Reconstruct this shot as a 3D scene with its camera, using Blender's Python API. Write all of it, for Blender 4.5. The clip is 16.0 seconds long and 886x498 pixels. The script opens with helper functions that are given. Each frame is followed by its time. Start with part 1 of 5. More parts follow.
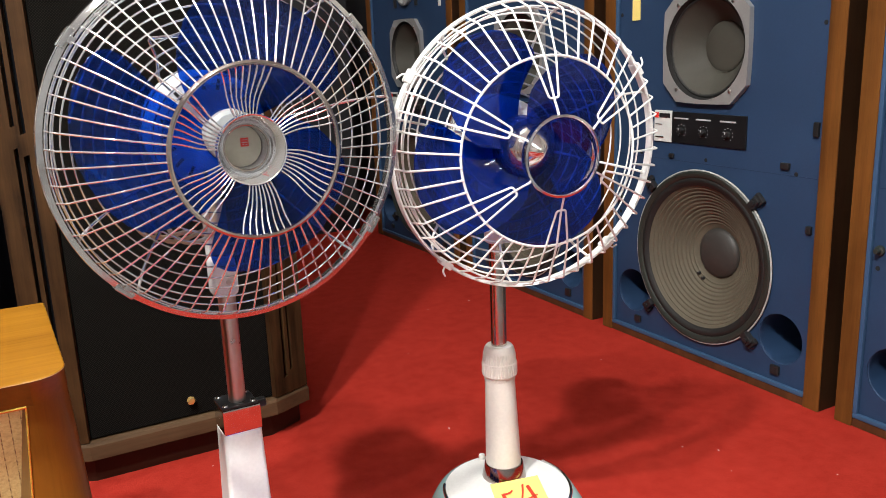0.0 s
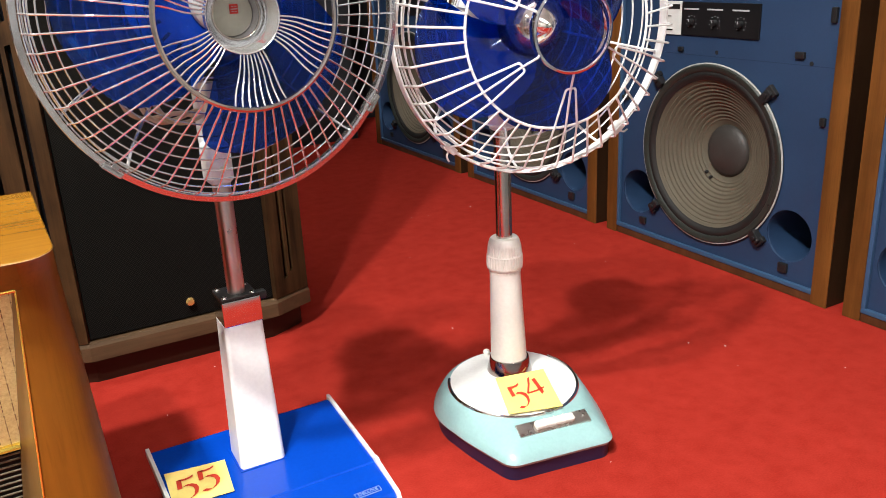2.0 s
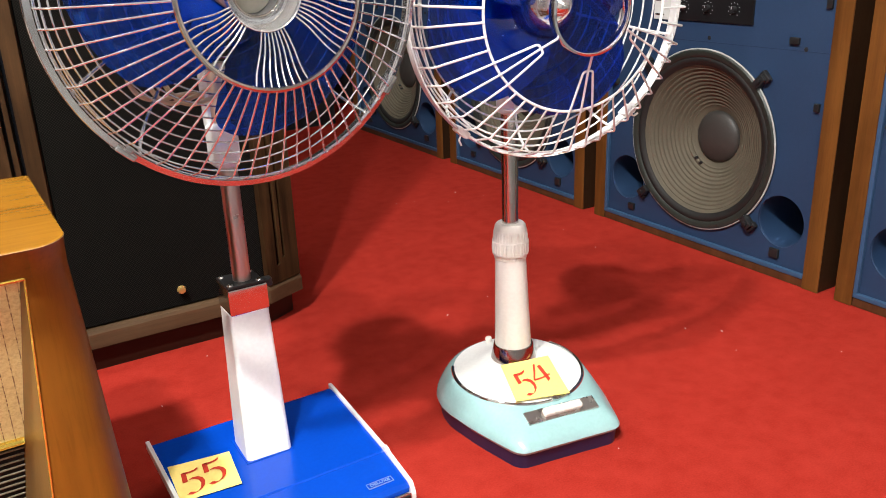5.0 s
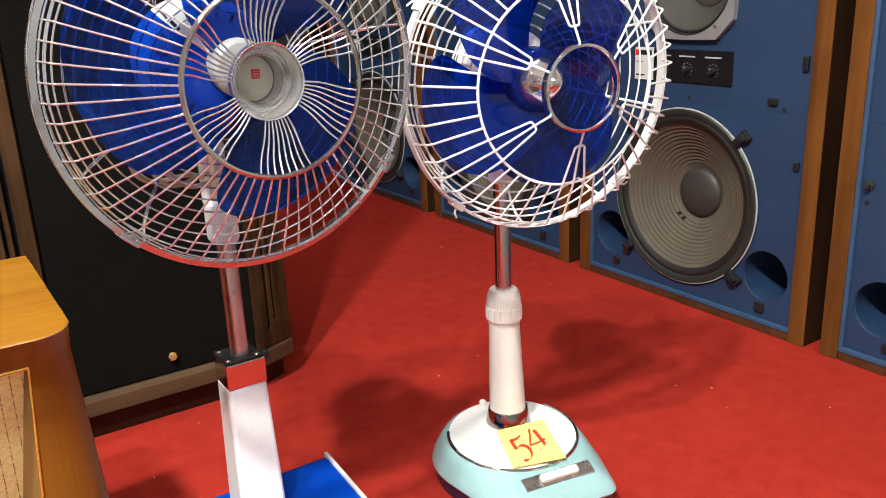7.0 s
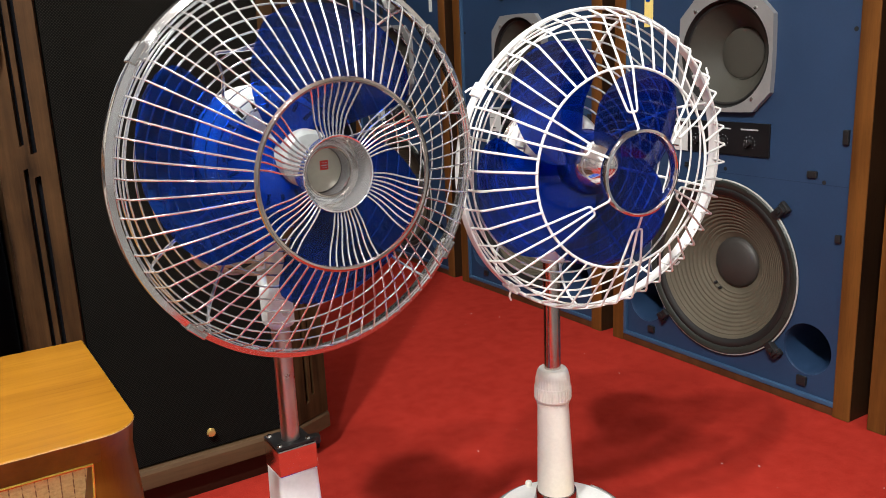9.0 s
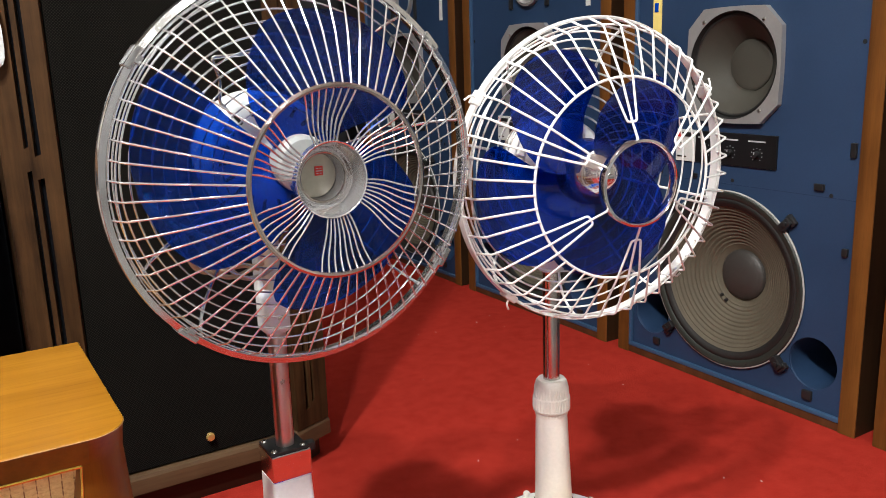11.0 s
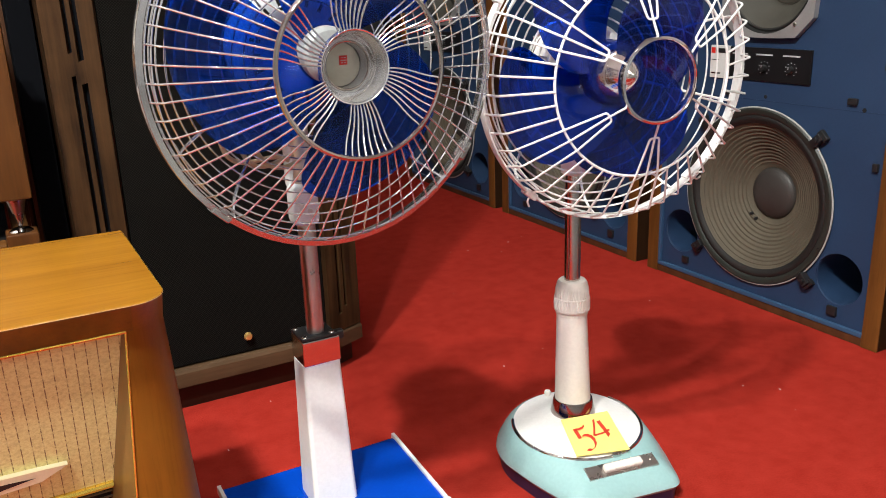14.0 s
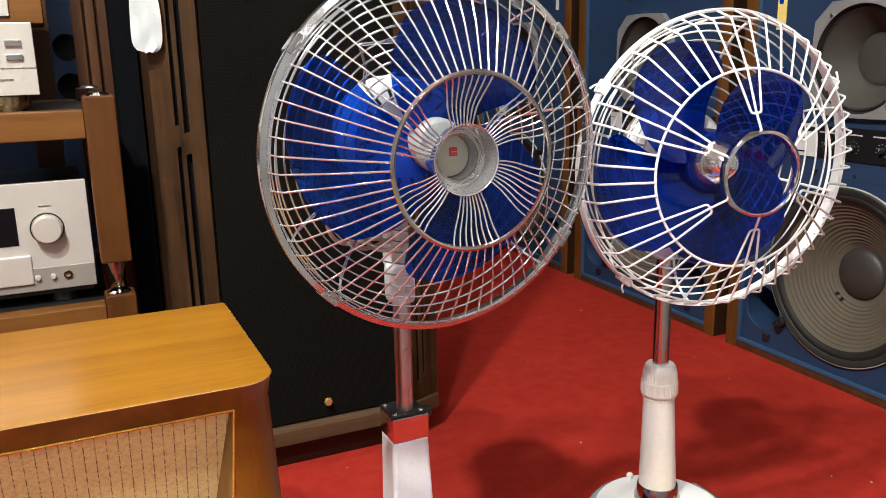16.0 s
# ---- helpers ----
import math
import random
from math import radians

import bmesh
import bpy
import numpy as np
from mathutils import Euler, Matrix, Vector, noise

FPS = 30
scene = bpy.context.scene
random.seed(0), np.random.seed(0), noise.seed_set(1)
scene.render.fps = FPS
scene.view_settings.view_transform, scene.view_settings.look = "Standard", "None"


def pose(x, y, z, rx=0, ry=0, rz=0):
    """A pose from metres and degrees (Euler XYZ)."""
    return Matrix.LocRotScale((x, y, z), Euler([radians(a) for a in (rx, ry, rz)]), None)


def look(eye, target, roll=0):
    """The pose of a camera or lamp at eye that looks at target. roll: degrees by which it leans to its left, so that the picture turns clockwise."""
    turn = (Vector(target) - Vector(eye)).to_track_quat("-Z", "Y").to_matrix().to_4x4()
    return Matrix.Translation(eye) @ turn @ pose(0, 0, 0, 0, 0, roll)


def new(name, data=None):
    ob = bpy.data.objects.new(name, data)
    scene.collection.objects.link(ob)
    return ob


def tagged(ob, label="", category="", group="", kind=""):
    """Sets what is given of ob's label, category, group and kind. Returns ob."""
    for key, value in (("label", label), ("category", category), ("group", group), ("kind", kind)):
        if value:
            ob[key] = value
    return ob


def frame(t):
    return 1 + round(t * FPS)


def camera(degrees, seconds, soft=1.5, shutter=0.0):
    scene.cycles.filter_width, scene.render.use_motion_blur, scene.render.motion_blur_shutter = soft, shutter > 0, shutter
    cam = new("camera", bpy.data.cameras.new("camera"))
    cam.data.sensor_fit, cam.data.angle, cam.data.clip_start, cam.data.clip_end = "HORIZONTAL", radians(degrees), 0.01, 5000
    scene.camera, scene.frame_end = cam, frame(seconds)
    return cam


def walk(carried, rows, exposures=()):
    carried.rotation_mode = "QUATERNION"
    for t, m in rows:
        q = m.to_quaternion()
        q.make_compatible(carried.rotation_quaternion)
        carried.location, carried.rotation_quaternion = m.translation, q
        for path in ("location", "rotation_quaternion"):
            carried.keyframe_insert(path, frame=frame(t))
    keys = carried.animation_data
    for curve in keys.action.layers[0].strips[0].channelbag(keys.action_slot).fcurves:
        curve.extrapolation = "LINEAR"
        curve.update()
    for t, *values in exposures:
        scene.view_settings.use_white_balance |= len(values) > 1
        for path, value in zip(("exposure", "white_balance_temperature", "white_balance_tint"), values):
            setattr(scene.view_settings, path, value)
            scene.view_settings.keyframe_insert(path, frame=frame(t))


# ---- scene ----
cam = camera(56.2, 16.0, soft=0.9)
PATH = [
    (0, (0.005, 0.04, 0.738), (0.946, 1.739, 0.26), -2.2),
    (0.5, (0.007, 0.053, 0.713), (0.929, 1.741, 0.165), -2.4),
    (1, (0.007, 0.065, 0.695), (0.921, 1.737, 0.084), -2.5),
    (1.5, (0.01, 0.067, 0.688), (0.919, 1.727, 0.041), -2.8),
    (2, (0.011, 0.068, 0.685), (0.921, 1.722, 0.024), -2.8),
    (2.5, (0.008, 0.072, 0.683), (0.917, 1.726, 0.022), -2.7),
    (3, (0.001, 0.074, 0.679), (0.915, 1.726, 0.019), -2.4),
    (3.5, (-0.007, 0.082, 0.679), (0.916, 1.722, 0.001), -2.2),
    (6, (-0.044, 0.124, 0.681), (0.963, 1.709, -0.008), -2.2),
    (6.5, (-0.048, 0.124, 0.699), (0.97, 1.714, 0.038), -2.4),
    (7, (-0.047, 0.125, 0.719), (0.992, 1.725, 0.118), -2.4),
    (7.5, (-0.049, 0.126, 0.728), (1.01, 1.733, 0.183), -2.1),
    (8, (-0.066, 0.138, 0.727), (0.993, 1.754, 0.21), -1.7),
    (8.5, (-0.083, 0.151, 0.736), (0.963, 1.782, 0.24), -1.8),
    (9, (-0.081, 0.168, 0.752), (0.959, 1.809, 0.279), -2.5),
    (11.5, (-0.063, 0.154, 0.748), (0.948, 1.82, 0.297), -1.6),
    (12, (-0.064, 0.143, 0.725), (0.932, 1.803, 0.225), -1.2),
    (12.5, (-0.07, 0.124, 0.695), (0.891, 1.775, 0.102), -1.2),
    (13, (-0.075, 0.11, 0.695), (0.859, 1.765, 0.07), -1.7),
    (13.5, (-0.071, 0.109, 0.698), (0.851, 1.771, 0.077), -2.3),
    (14, (-0.073, 0.107, 0.711), (0.838, 1.786, 0.115), -2.0),
    (14.5, (-0.076, 0.123, 0.733), (0.814, 1.827, 0.182), -1.5),
    (15, (-0.085, 0.131, 0.745), (0.79, 1.855, 0.231), -1.4),
    (15.5, (-0.094, 0.13, 0.752), (0.76, 1.872, 0.264), -1.5),
    (16, (-0.114, 0.127, 0.751), (0.692, 1.896, 0.279), -1.1),
]
walk(cam, [(t, look(eye, target, roll)) for t, eye, target, roll in PATH],
     exposures=[(0, -0.26), (1, -0.12), (2, -0.11), (3, -0.09), (6.5, -0.08), (7.5, -0.20), (8, -0.18), (8.5, -0.32), (11.5, -0.38), (12.5, -0.31), (13, -0.23), (14.5, -0.41), (16, -0.42)])

# ---- light: shop ceiling lamps ----
world = bpy.data.worlds.new("world")
scene.world = world
world.use_nodes = True
world.node_tree.nodes["Background"].inputs[0].default_value = (1.0, 0.98, 0.95, 1)
world.node_tree.nodes["Background"].inputs[1].default_value = 0.005
scene.view_settings.exposure = 0.0

CEIL = 2.7


def ceiling_lamp(x, y, sx, sy, watts, colour=(1.0, 0.985, 0.94)):
    """A recessed lamp panel that shines down from the ceiling."""
    data = bpy.data.lights.new("ceiling_lamp", "AREA")
    data.shape, data.size, data.size_y, data.energy, data.color = "RECTANGLE", sx, sy, watts, colour
    ob = new("ceiling_lamp", data)
    ob.location = (x, y, CEIL - 0.06)
    return ob


ceiling_lamp(-0.80, 0.16, 0.12, 0.12, 122)
ceiling_lamp(-0.72, -0.34, 0.12, 0.12, 88)

# ---- materials ----


def base_nodes(name):
    m = bpy.data.materials.new(name)
    m.use_nodes = True
    nt = m.node_tree
    return m, nt, nt.nodes["Principled BSDF"]


def link(nt, a, b):
    nt.links.new(a, b)


def coords(nt, scale=(1, 1, 1)):
    tc = nt.nodes.new("ShaderNodeTexCoord")
    mp = nt.nodes.new("ShaderNodeMapping")
    mp.inputs["Scale"].default_value = scale
    link(nt, tc.outputs["Object"], mp.inputs["Vector"])
    return mp.outputs["Vector"]


def noise_tex(nt, vec, scale, detail=4.0, rough=0.55):
    n = nt.nodes.new("ShaderNodeTexNoise")
    n.inputs["Scale"].default_value, n.inputs["Detail"].default_value, n.inputs["Roughness"].default_value = scale, detail, rough
    link(nt, vec, n.inputs["Vector"])
    return n.outputs["Fac"]


def ramp(nt, fac, stops):
    r = nt.nodes.new("ShaderNodeValToRGB")
    el = r.color_ramp.elements
    while len(el) < len(stops):
        el.new(0.5)
    for e, (p, c) in zip(el, stops):
        e.position, e.color = p, (*c, 1)
    link(nt, fac, r.inputs[0])
    return r.outputs[0]


def mixed(nt, fac, a, b, mode="MIX"):
    m = nt.nodes.new("ShaderNodeMix")
    m.data_type, m.blend_type = "RGBA", mode
    for v, k in ((fac, 0), (a, 6), (b, 7)):
        if isinstance(v, (int, float)):
            m.inputs[k].default_value = v
        elif isinstance(v, tuple):
            m.inputs[k].default_value = (*v, 1)
        else:
            link(nt, v, m.inputs[k])
    return m.outputs[2]


def bumped(nt, bsdf, height, strength, dist):
    b = nt.nodes.new("ShaderNodeBump")
    b.inputs["Strength"].default_value, b.inputs["Distance"].default_value = strength, dist
    link(nt, height, b.inputs["Height"])
    link(nt, b.outputs[0], bsdf.inputs["Normal"])


def rough_range(nt, bsdf, fac, lo, hi):
    mr = nt.nodes.new("ShaderNodeMapRange")
    mr.inputs["To Min"].default_value, mr.inputs["To Max"].default_value = lo, hi
    link(nt, fac, mr.inputs["Value"])
    link(nt, mr.outputs[0], bsdf.inputs["Roughness"])


def shade(c, k):
    return tuple(min(1.0, v * k) for v in c)


def painted(name, colour, rough=0.35, vary=0.12, fine=300.0, coarse=6.0, relief=0.05, metal=0.0, coat=0.0):
    """A plain surface with slight unevenness at two scales."""
    m, nt, b = base_nodes(name)
    v = coords(nt)
    big, small = noise_tex(nt, v, coarse, 3), noise_tex(nt, v, fine, 3)
    c = ramp(nt, big, [(0.3, shade(colour, 1 - vary)), (0.7, shade(colour, 1 + vary))])
    c = mixed(nt, 0.15, c, ramp(nt, small, [(0.35, shade(colour, 0.8)), (0.65, shade(colour, 1.15))]))
    link(nt, c, b.inputs["Base Color"])
    rough_range(nt, b, big, rough * 0.85, min(1.0, rough * 1.2))
    b.inputs["Metallic"].default_value = metal
    b.inputs["Coat Weight"].default_value = coat
    if relief:
        bumped(nt, b, small, relief, 0.001)
    return m


def wood(name, dark, light, along="z", rough=0.35, scale=1.0, coat=0.0, gloss=0.3):
    """Veneer: fine pores and broad figure drawn out along the grain."""
    m, nt, b = base_nodes(name)
    squeeze = {"x": (0.06, 1, 1), "y": (1, 0.06, 1), "z": (1, 1, 0.06)}[along]
    v = coords(nt, squeeze)
    fig, pore, patch = noise_tex(nt, v, 22 * scale, 6, 0.62), noise_tex(nt, v, 260 * scale, 3, 0.7), noise_tex(nt, coords(nt), 5 * scale, 3)
    c = ramp(nt, fig, [(0.3, dark), (0.5, tuple((p + q) / 2 for p, q in zip(dark, light))), (0.7, light)])
    c = mixed(nt, 0.3, c, ramp(nt, pore, [(0.34, (0.55, 0.5, 0.45)), (0.5, (1, 1, 1))]), "MULTIPLY")
    c = mixed(nt, 0.22, c, ramp(nt, patch, [(0.35, shade(dark, 0.9)), (0.65, shade(light, 1.1))]))
    link(nt, c, b.inputs["Base Color"])
    b.inputs["Specular IOR Level"].default_value = gloss
    rough_range(nt, b, pore, rough * 0.8, rough * 1.25)
    b.inputs["Coat Weight"].default_value, b.inputs["Coat Roughness"].default_value = coat, 0.12
    bumped(nt, b, pore, 0.08, 0.0008)
    return m


def metal(name, colour, rough=0.08, vary=0.5, pure=1.0):
    m, nt, b = base_nodes(name)
    v = coords(nt)
    n, f = noise_tex(nt, v, 35, 4), noise_tex(nt, v, 500, 2)
    link(nt, ramp(nt, n, [(0.3, shade(colour, 0.86)), (0.7, colour)]), b.inputs["Base Color"])
    rough_range(nt, b, n, rough * (1 - vary), rough * (1 + vary))
    b.inputs["Metallic"].default_value = pure
    bumped(nt, b, f, 0.002, 0.0005)
    return m


def carpet_material():
    m, nt, b = base_nodes("red_carpet")
    v = coords(nt)
    tuft, fibre, patch, wear = noise_tex(nt, v, 380, 4, 0.7), noise_tex(nt, v, 1400, 2, 0.7), noise_tex(nt, v, 3.5, 5, 0.6), noise_tex(nt, v, 28, 4, 0.6)
    c = ramp(nt, tuft, [(0.25, (0.24, 0.0180, 0.0120)), (0.5, (0.335, 0.0260, 0.0170)), (0.78, (0.42, 0.040, 0.027))])
    c = mixed(nt, 0.24, c, ramp(nt, patch, [(0.3, (0.25, 0.017, 0.0115)), (0.7, (0.45, 0.036, 0.023))]))
    c = mixed(nt, 0.20, c, ramp(nt, wear, [(0.35, (0.25, 0.017, 0.0115)), (0.68, (0.48, 0.050, 0.034))]))
    link(nt, c, b.inputs["Base Color"])
    b.inputs["Roughness"].default_value = 1.0
    b.inputs["Specular IOR Level"].default_value = 0.0
    h = mixed(nt, 0.5, tuft, fibre)
    bumped(nt, b, h, 0.42, 0.004)
    return m


def blade_material(name, colour, clear=0.8, coat=0.8):
    m, nt, b = base_nodes(name)
    v = coords(nt)
    n = noise_tex(nt, v, 14, 4)
    link(nt, ramp(nt, n, [(0.3, shade(colour, 0.8)), (0.7, shade(colour, 1.15))]), b.inputs["Base Color"])
    rough_range(nt, b, n, 0.03, 0.07)
    b.inputs["Transmission Weight"].default_value = clear
    b.inputs["IOR"].default_value = 1.33
    b.inputs["Coat Weight"].default_value = coat
    b.inputs["Coat Roughness"].default_value = 0.02
    bumped(nt, b, noise_tex(nt, coords(nt, (0.3, 1, 1)), 12, 2), 0.35, 0.002)
    return m


def mesh_material(name):
    """Woven dark speaker grille: fine diagonal rows of holes."""
    m, nt, b = base_nodes(name)
    v = coords(nt)
    vor = nt.nodes.new("ShaderNodeTexVoronoi")
    vor.inputs["Scale"].default_value, vor.inputs["Randomness"].default_value = 330, 0.06
    tilt = nt.nodes.new("ShaderNodeMapping")
    tilt.inputs["Rotation"].default_value = (0, radians(45), 0)
    link(nt, v, tilt.inputs["Vector"])
    link(nt, tilt.outputs["Vector"], vor.inputs["Vector"])
    c = ramp(nt, vor.outputs["Distance"], [(0.18, (0.029, 0.0255, 0.0215)), (0.40, (0.0014, 0.0014, 0.0014))])
    c = mixed(nt, 0.35, c, ramp(nt, noise_tex(nt, v, 4, 4), [(0.3, (0.002, 0.002, 0.002)), (0.7, (0.0065, 0.006, 0.005))]))
    link(nt, c, b.inputs["Base Color"])
    b.inputs["Roughness"].default_value = 0.85
    b.inputs["Specular IOR Level"].default_value = 0.03
    bumped(nt, b, vor.outputs["Distance"], 0.4, 0.001)
    return m


def cloth_material(name):
    """Cream radio cloth with thin dark upright threads."""
    m, nt, b = base_nodes(name)
    v = coords(nt)
    w = nt.nodes.new("ShaderNodeTexWave")
    w.wave_type, w.bands_direction = "BANDS", "X"
    w.inputs["Scale"].default_value, w.inputs["Distortion"].default_value = 31.0, 0.10
    w.inputs["Detail"].default_value, w.inputs["Detail Scale"].default_value = 2.0, 6.0
    link(nt, v, w.inputs["Vector"])
    slub = noise_tex(nt, coords(nt, (1.0, 1, 1.3)), 240, 2, 0.6)
    c = ramp(nt, slub, [(0.32, (0.66, 0.57, 0.235)), (0.5, (0.82, 0.73, 0.32)), (0.68, (0.88, 0.81, 0.38))])
    c = mixed(nt, 0.3, c, ramp(nt, noise_tex(nt, v, 620, 2, 0.6), [(0.3, (0.60, 0.50, 0.21)), (0.7, (0.92, 0.83, 0.42))]))
    line = ramp(nt, w.outputs["Fac"], [(0.006, (0.17, 0.085, 0.035)), (0.042, (1, 1, 1))])
    dash = ramp(nt, noise_tex(nt, coords(nt, (1, 1, 0.8)), 330, 1, 0.5), [(0.40, (0.15, 0.15, 0.15)), (0.56, (0.9, 0.9, 0.9))])
    c = mixed(nt, dash, c, mixed(nt, 1.0, c, line, "MULTIPLY"))
    link(nt, c, b.inputs["Base Color"])
    b.inputs["Roughness"].default_value = 0.9
    bumped(nt, b, noise_tex(nt, v, 500, 2), 0.3, 0.001)
    return m


CARPET = carpet_material()
PLASTER = painted("plaster", (0.40, 0.38, 0.35), 0.85, 0.06, 180, 2)
CEILING = painted("ceiling_tile", (0.82, 0.81, 0.79), 0.9, 0.05, 120, 2)
GREYWALL = painted("pale_grey_wall", (0.33, 0.345, 0.36), 0.8, 0.1, 160, 2)
DARKWALL = painted("dark_aisle_end", (0.012, 0.012, 0.014), 0.9, 0.3, 200, 3)
CHROME = metal("chrome", (0.80, 0.79, 0.78), 0.09)
WIRE = metal("chrome_wire", (0.86, 0.87, 0.88), 0.11, pure=0.84)
SATIN = metal("satin_chrome", (0.66, 0.62, 0.60), 0.34)
POLE = metal("worn_chrome", (0.62, 0.58, 0.54), 0.2)
STEEL = metal("brushed_steel", (0.62, 0.60, 0.57), 0.28)
KNOBBRASS = metal("knob_brass", (0.90, 0.60, 0.20), 0.28, pure=0.72)
GILT = painted("gilt_paint", (0.86, 0.60, 0.10), 0.22, 0.1, 300, 20, 0.03, metal=0.75)
WHITE = painted("white_enamel", (0.84, 0.84, 0.82), 0.3, 0.04, 200, 8, 0.02, coat=0.3)
IVORY = painted("ivory_plastic", (0.76, 0.74, 0.68), 0.38, 0.05, 200, 8, 0.02)
MOTOR = painted("pale_grey_motor", (0.70, 0.75, 0.75), 0.4, 0.08, 150, 10, 0.03)
BLUETOP = painted("blue_lacquer", (0.001, 0.050, 0.41), 0.22, 0.06, 200, 8, 0.01)
BLUETOP.node_tree.nodes["Principled BSDF"].inputs["Specular IOR Level"].default_value = 0.35
MINT = painted("mint_enamel", (0.30, 0.50, 0.50), 0.22, 0.04, 200, 8, 0.015, coat=0.5)
NAVY = painted("navy_plastic", (0.012, 0.014, 0.05), 0.4, 0.1)
# Flat black standing in for darkness in the rack gap and post slots.
MATTBLACK = painted("matt_black_fill", (0.004, 0.0045, 0.006), 1.0, 0.3, 200, 6)
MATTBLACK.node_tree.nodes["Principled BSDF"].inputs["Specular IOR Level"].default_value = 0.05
DARKRIM = metal("bright_rim", (0.70, 0.69, 0.68), 0.12, pure=0.92)
BLACK = painted("black_plastic", (0.012, 0.012, 0.013), 0.45, 0.2)
HOLE = painted("dark_inside", (0.006, 0.006, 0.007), 0.9, 0.2)
PAPER = painted("yellow_note_paper", (0.86, 0.68, 0.20), 0.75, 0.05, 300, 12)
TAGWHITE = painted("white_tag_paper", (0.60, 0.64, 0.64), 0.7, 0.05, 300, 12)
PAPERWHITE = painted("white_paper", (0.60, 0.62, 0.60), 0.8, 0.05, 300, 12)
REDINK = painted("red_marker_ink", (0.55, 0.035, 0.012), 0.6, 0.1)
REDBADGE = painted("red_badge_enamel", (0.60, 0.02, 0.015), 0.3, 0.05)
BADGEPRINT = painted("faint_badge_print", (0.22, 0.30, 0.52), 0.4, 0.1)
PALEPRINT = painted("pale_print", (0.42, 0.43, 0.45), 0.5, 0.05)
BAFFLE = painted("blue_baffle_paint", (0.0106, 0.0352, 0.0895), 0.62, 0.10, 260, 5, 0.18)
BAFFLELIP = painted("blue_baffle_edge", (0.028, 0.075, 0.155), 0.55, 0.10, 260, 5, 0.1)
CONE = painted("grey_paper_cone", (0.090, 0.076, 0.051), 0.75, 0.12, 240, 14, 0.2)
MIDCONE = painted("dark_paper_cone", (0.047, 0.044, 0.034), 0.7, 0.12, 240, 14, 0.12)
DUSTCAP = painted("dark_dust_cap", (0.035, 0.031, 0.028), 0.5, 0.15, 240, 14, 0.1)
JOINT = painted("dark_blue_filler", (0.0085, 0.028, 0.071), 0.8, 0.1)
RUBBER = painted("black_surround", (0.011, 0.011, 0.0105), 0.55, 0.2)
FRAMEDARK = painted("dark_green_grey_frame", (0.022, 0.027, 0.023), 0.4, 0.15)
SILVER = painted("silver_frame_paint", (0.40, 0.40, 0.395), 0.35, 0.08, 260, 10, 0.05, metal=0.5)
RIMPALE = painted("pale_woofer_rim", (0.42, 0.42, 0.40), 0.35, 0.2, 200, 20)
PANEL = painted("black_control_panel", (0.008, 0.008, 0.009), 0.35, 0.2)
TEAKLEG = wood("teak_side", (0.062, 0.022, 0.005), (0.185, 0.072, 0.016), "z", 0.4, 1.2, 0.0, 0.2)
WALNUT = wood("walnut_molding", (0.008, 0.0035, 0.0015), (0.078, 0.038, 0.0145), "z", 0.5, 2.6, 0.0, 0.15)
WALNUTX = wood("walnut_molding_level", (0.034, 0.018, 0.008), (0.128, 0.077, 0.040), "x", 0.42, 1.4)
PLINTH = wood("dark_plinth", (0.015, 0.006, 0.003), (0.035, 0.014, 0.008), "x", 0.4)
# Honey veneer in three tones: palest on top, darker on sides and rail.
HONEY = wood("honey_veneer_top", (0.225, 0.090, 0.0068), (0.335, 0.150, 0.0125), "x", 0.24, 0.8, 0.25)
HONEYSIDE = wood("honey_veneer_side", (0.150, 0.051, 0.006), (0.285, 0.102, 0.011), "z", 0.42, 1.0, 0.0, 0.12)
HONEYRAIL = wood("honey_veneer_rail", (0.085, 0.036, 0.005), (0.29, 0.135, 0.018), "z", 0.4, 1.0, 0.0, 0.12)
REVEAL = wood("reveal_veneer", (0.15, 0.075, 0.02), (0.25, 0.135, 0.036), "z", 0.35, 0.8, 0.1)
RACKWOOD = wood("rack_mahogany", (0.055, 0.019, 0.0045), (0.165, 0.060, 0.013), "z", 0.4)
STRIPWOOD = wood("dark_strip_wood", (0.040, 0.015, 0.006), (0.115, 0.046, 0.017), "z", 0.45)
RACKSHELF = wood("rack_shelf_wood", (0.105, 0.041, 0.0092), (0.250, 0.106, 0.024), "x", 0.4)
GRILLE = mesh_material("black_woven_grille")
CLOTH = cloth_material("cream_radio_cloth")
BLADE_A = blade_material("clear_blue_blade", (0.0010, 0.056, 0.50), 0.88, 0.35)
BLADE_B = blade_material("deep_blue_blade", (0.0010, 0.034, 0.40), 0.80, 0.4)
GREYFLOOR = painted("unseen_grey_floor", (0.10, 0.10, 0.10), 0.5, 0.12, 200, 3)
BAND = metal("dark_chrome", (0.46, 0.41, 0.38), 0.09)
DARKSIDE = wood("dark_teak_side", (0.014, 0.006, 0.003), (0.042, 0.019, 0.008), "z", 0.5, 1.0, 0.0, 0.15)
CREAM = painted("cream_plastic", (0.90, 0.84, 0.58), 0.35, 0.06)
CORD = painted("beige_cord", (0.46, 0.37, 0.24), 0.5, 0.1)
HUBPALE = painted("pale_hub_plastic", (0.31, 0.33, 0.33), 0.4, 0.06)
AMPSILVER = painted("champagne_aluminium", (0.66, 0.62, 0.56), 0.38, 0.04, 400, 10, 0.03, metal=0.35)
BRONZE = metal("bronze_foot", (0.45, 0.33, 0.18), 0.25)
TUBE, tube_tree, tube_bsdf = base_nodes("lit_tube")
tube_bsdf.inputs["Base Color"].default_value = (0.9, 0.9, 0.9, 1)
tube_bsdf.inputs["Emission Color"].default_value = (0.99, 1.0, 0.97, 1)
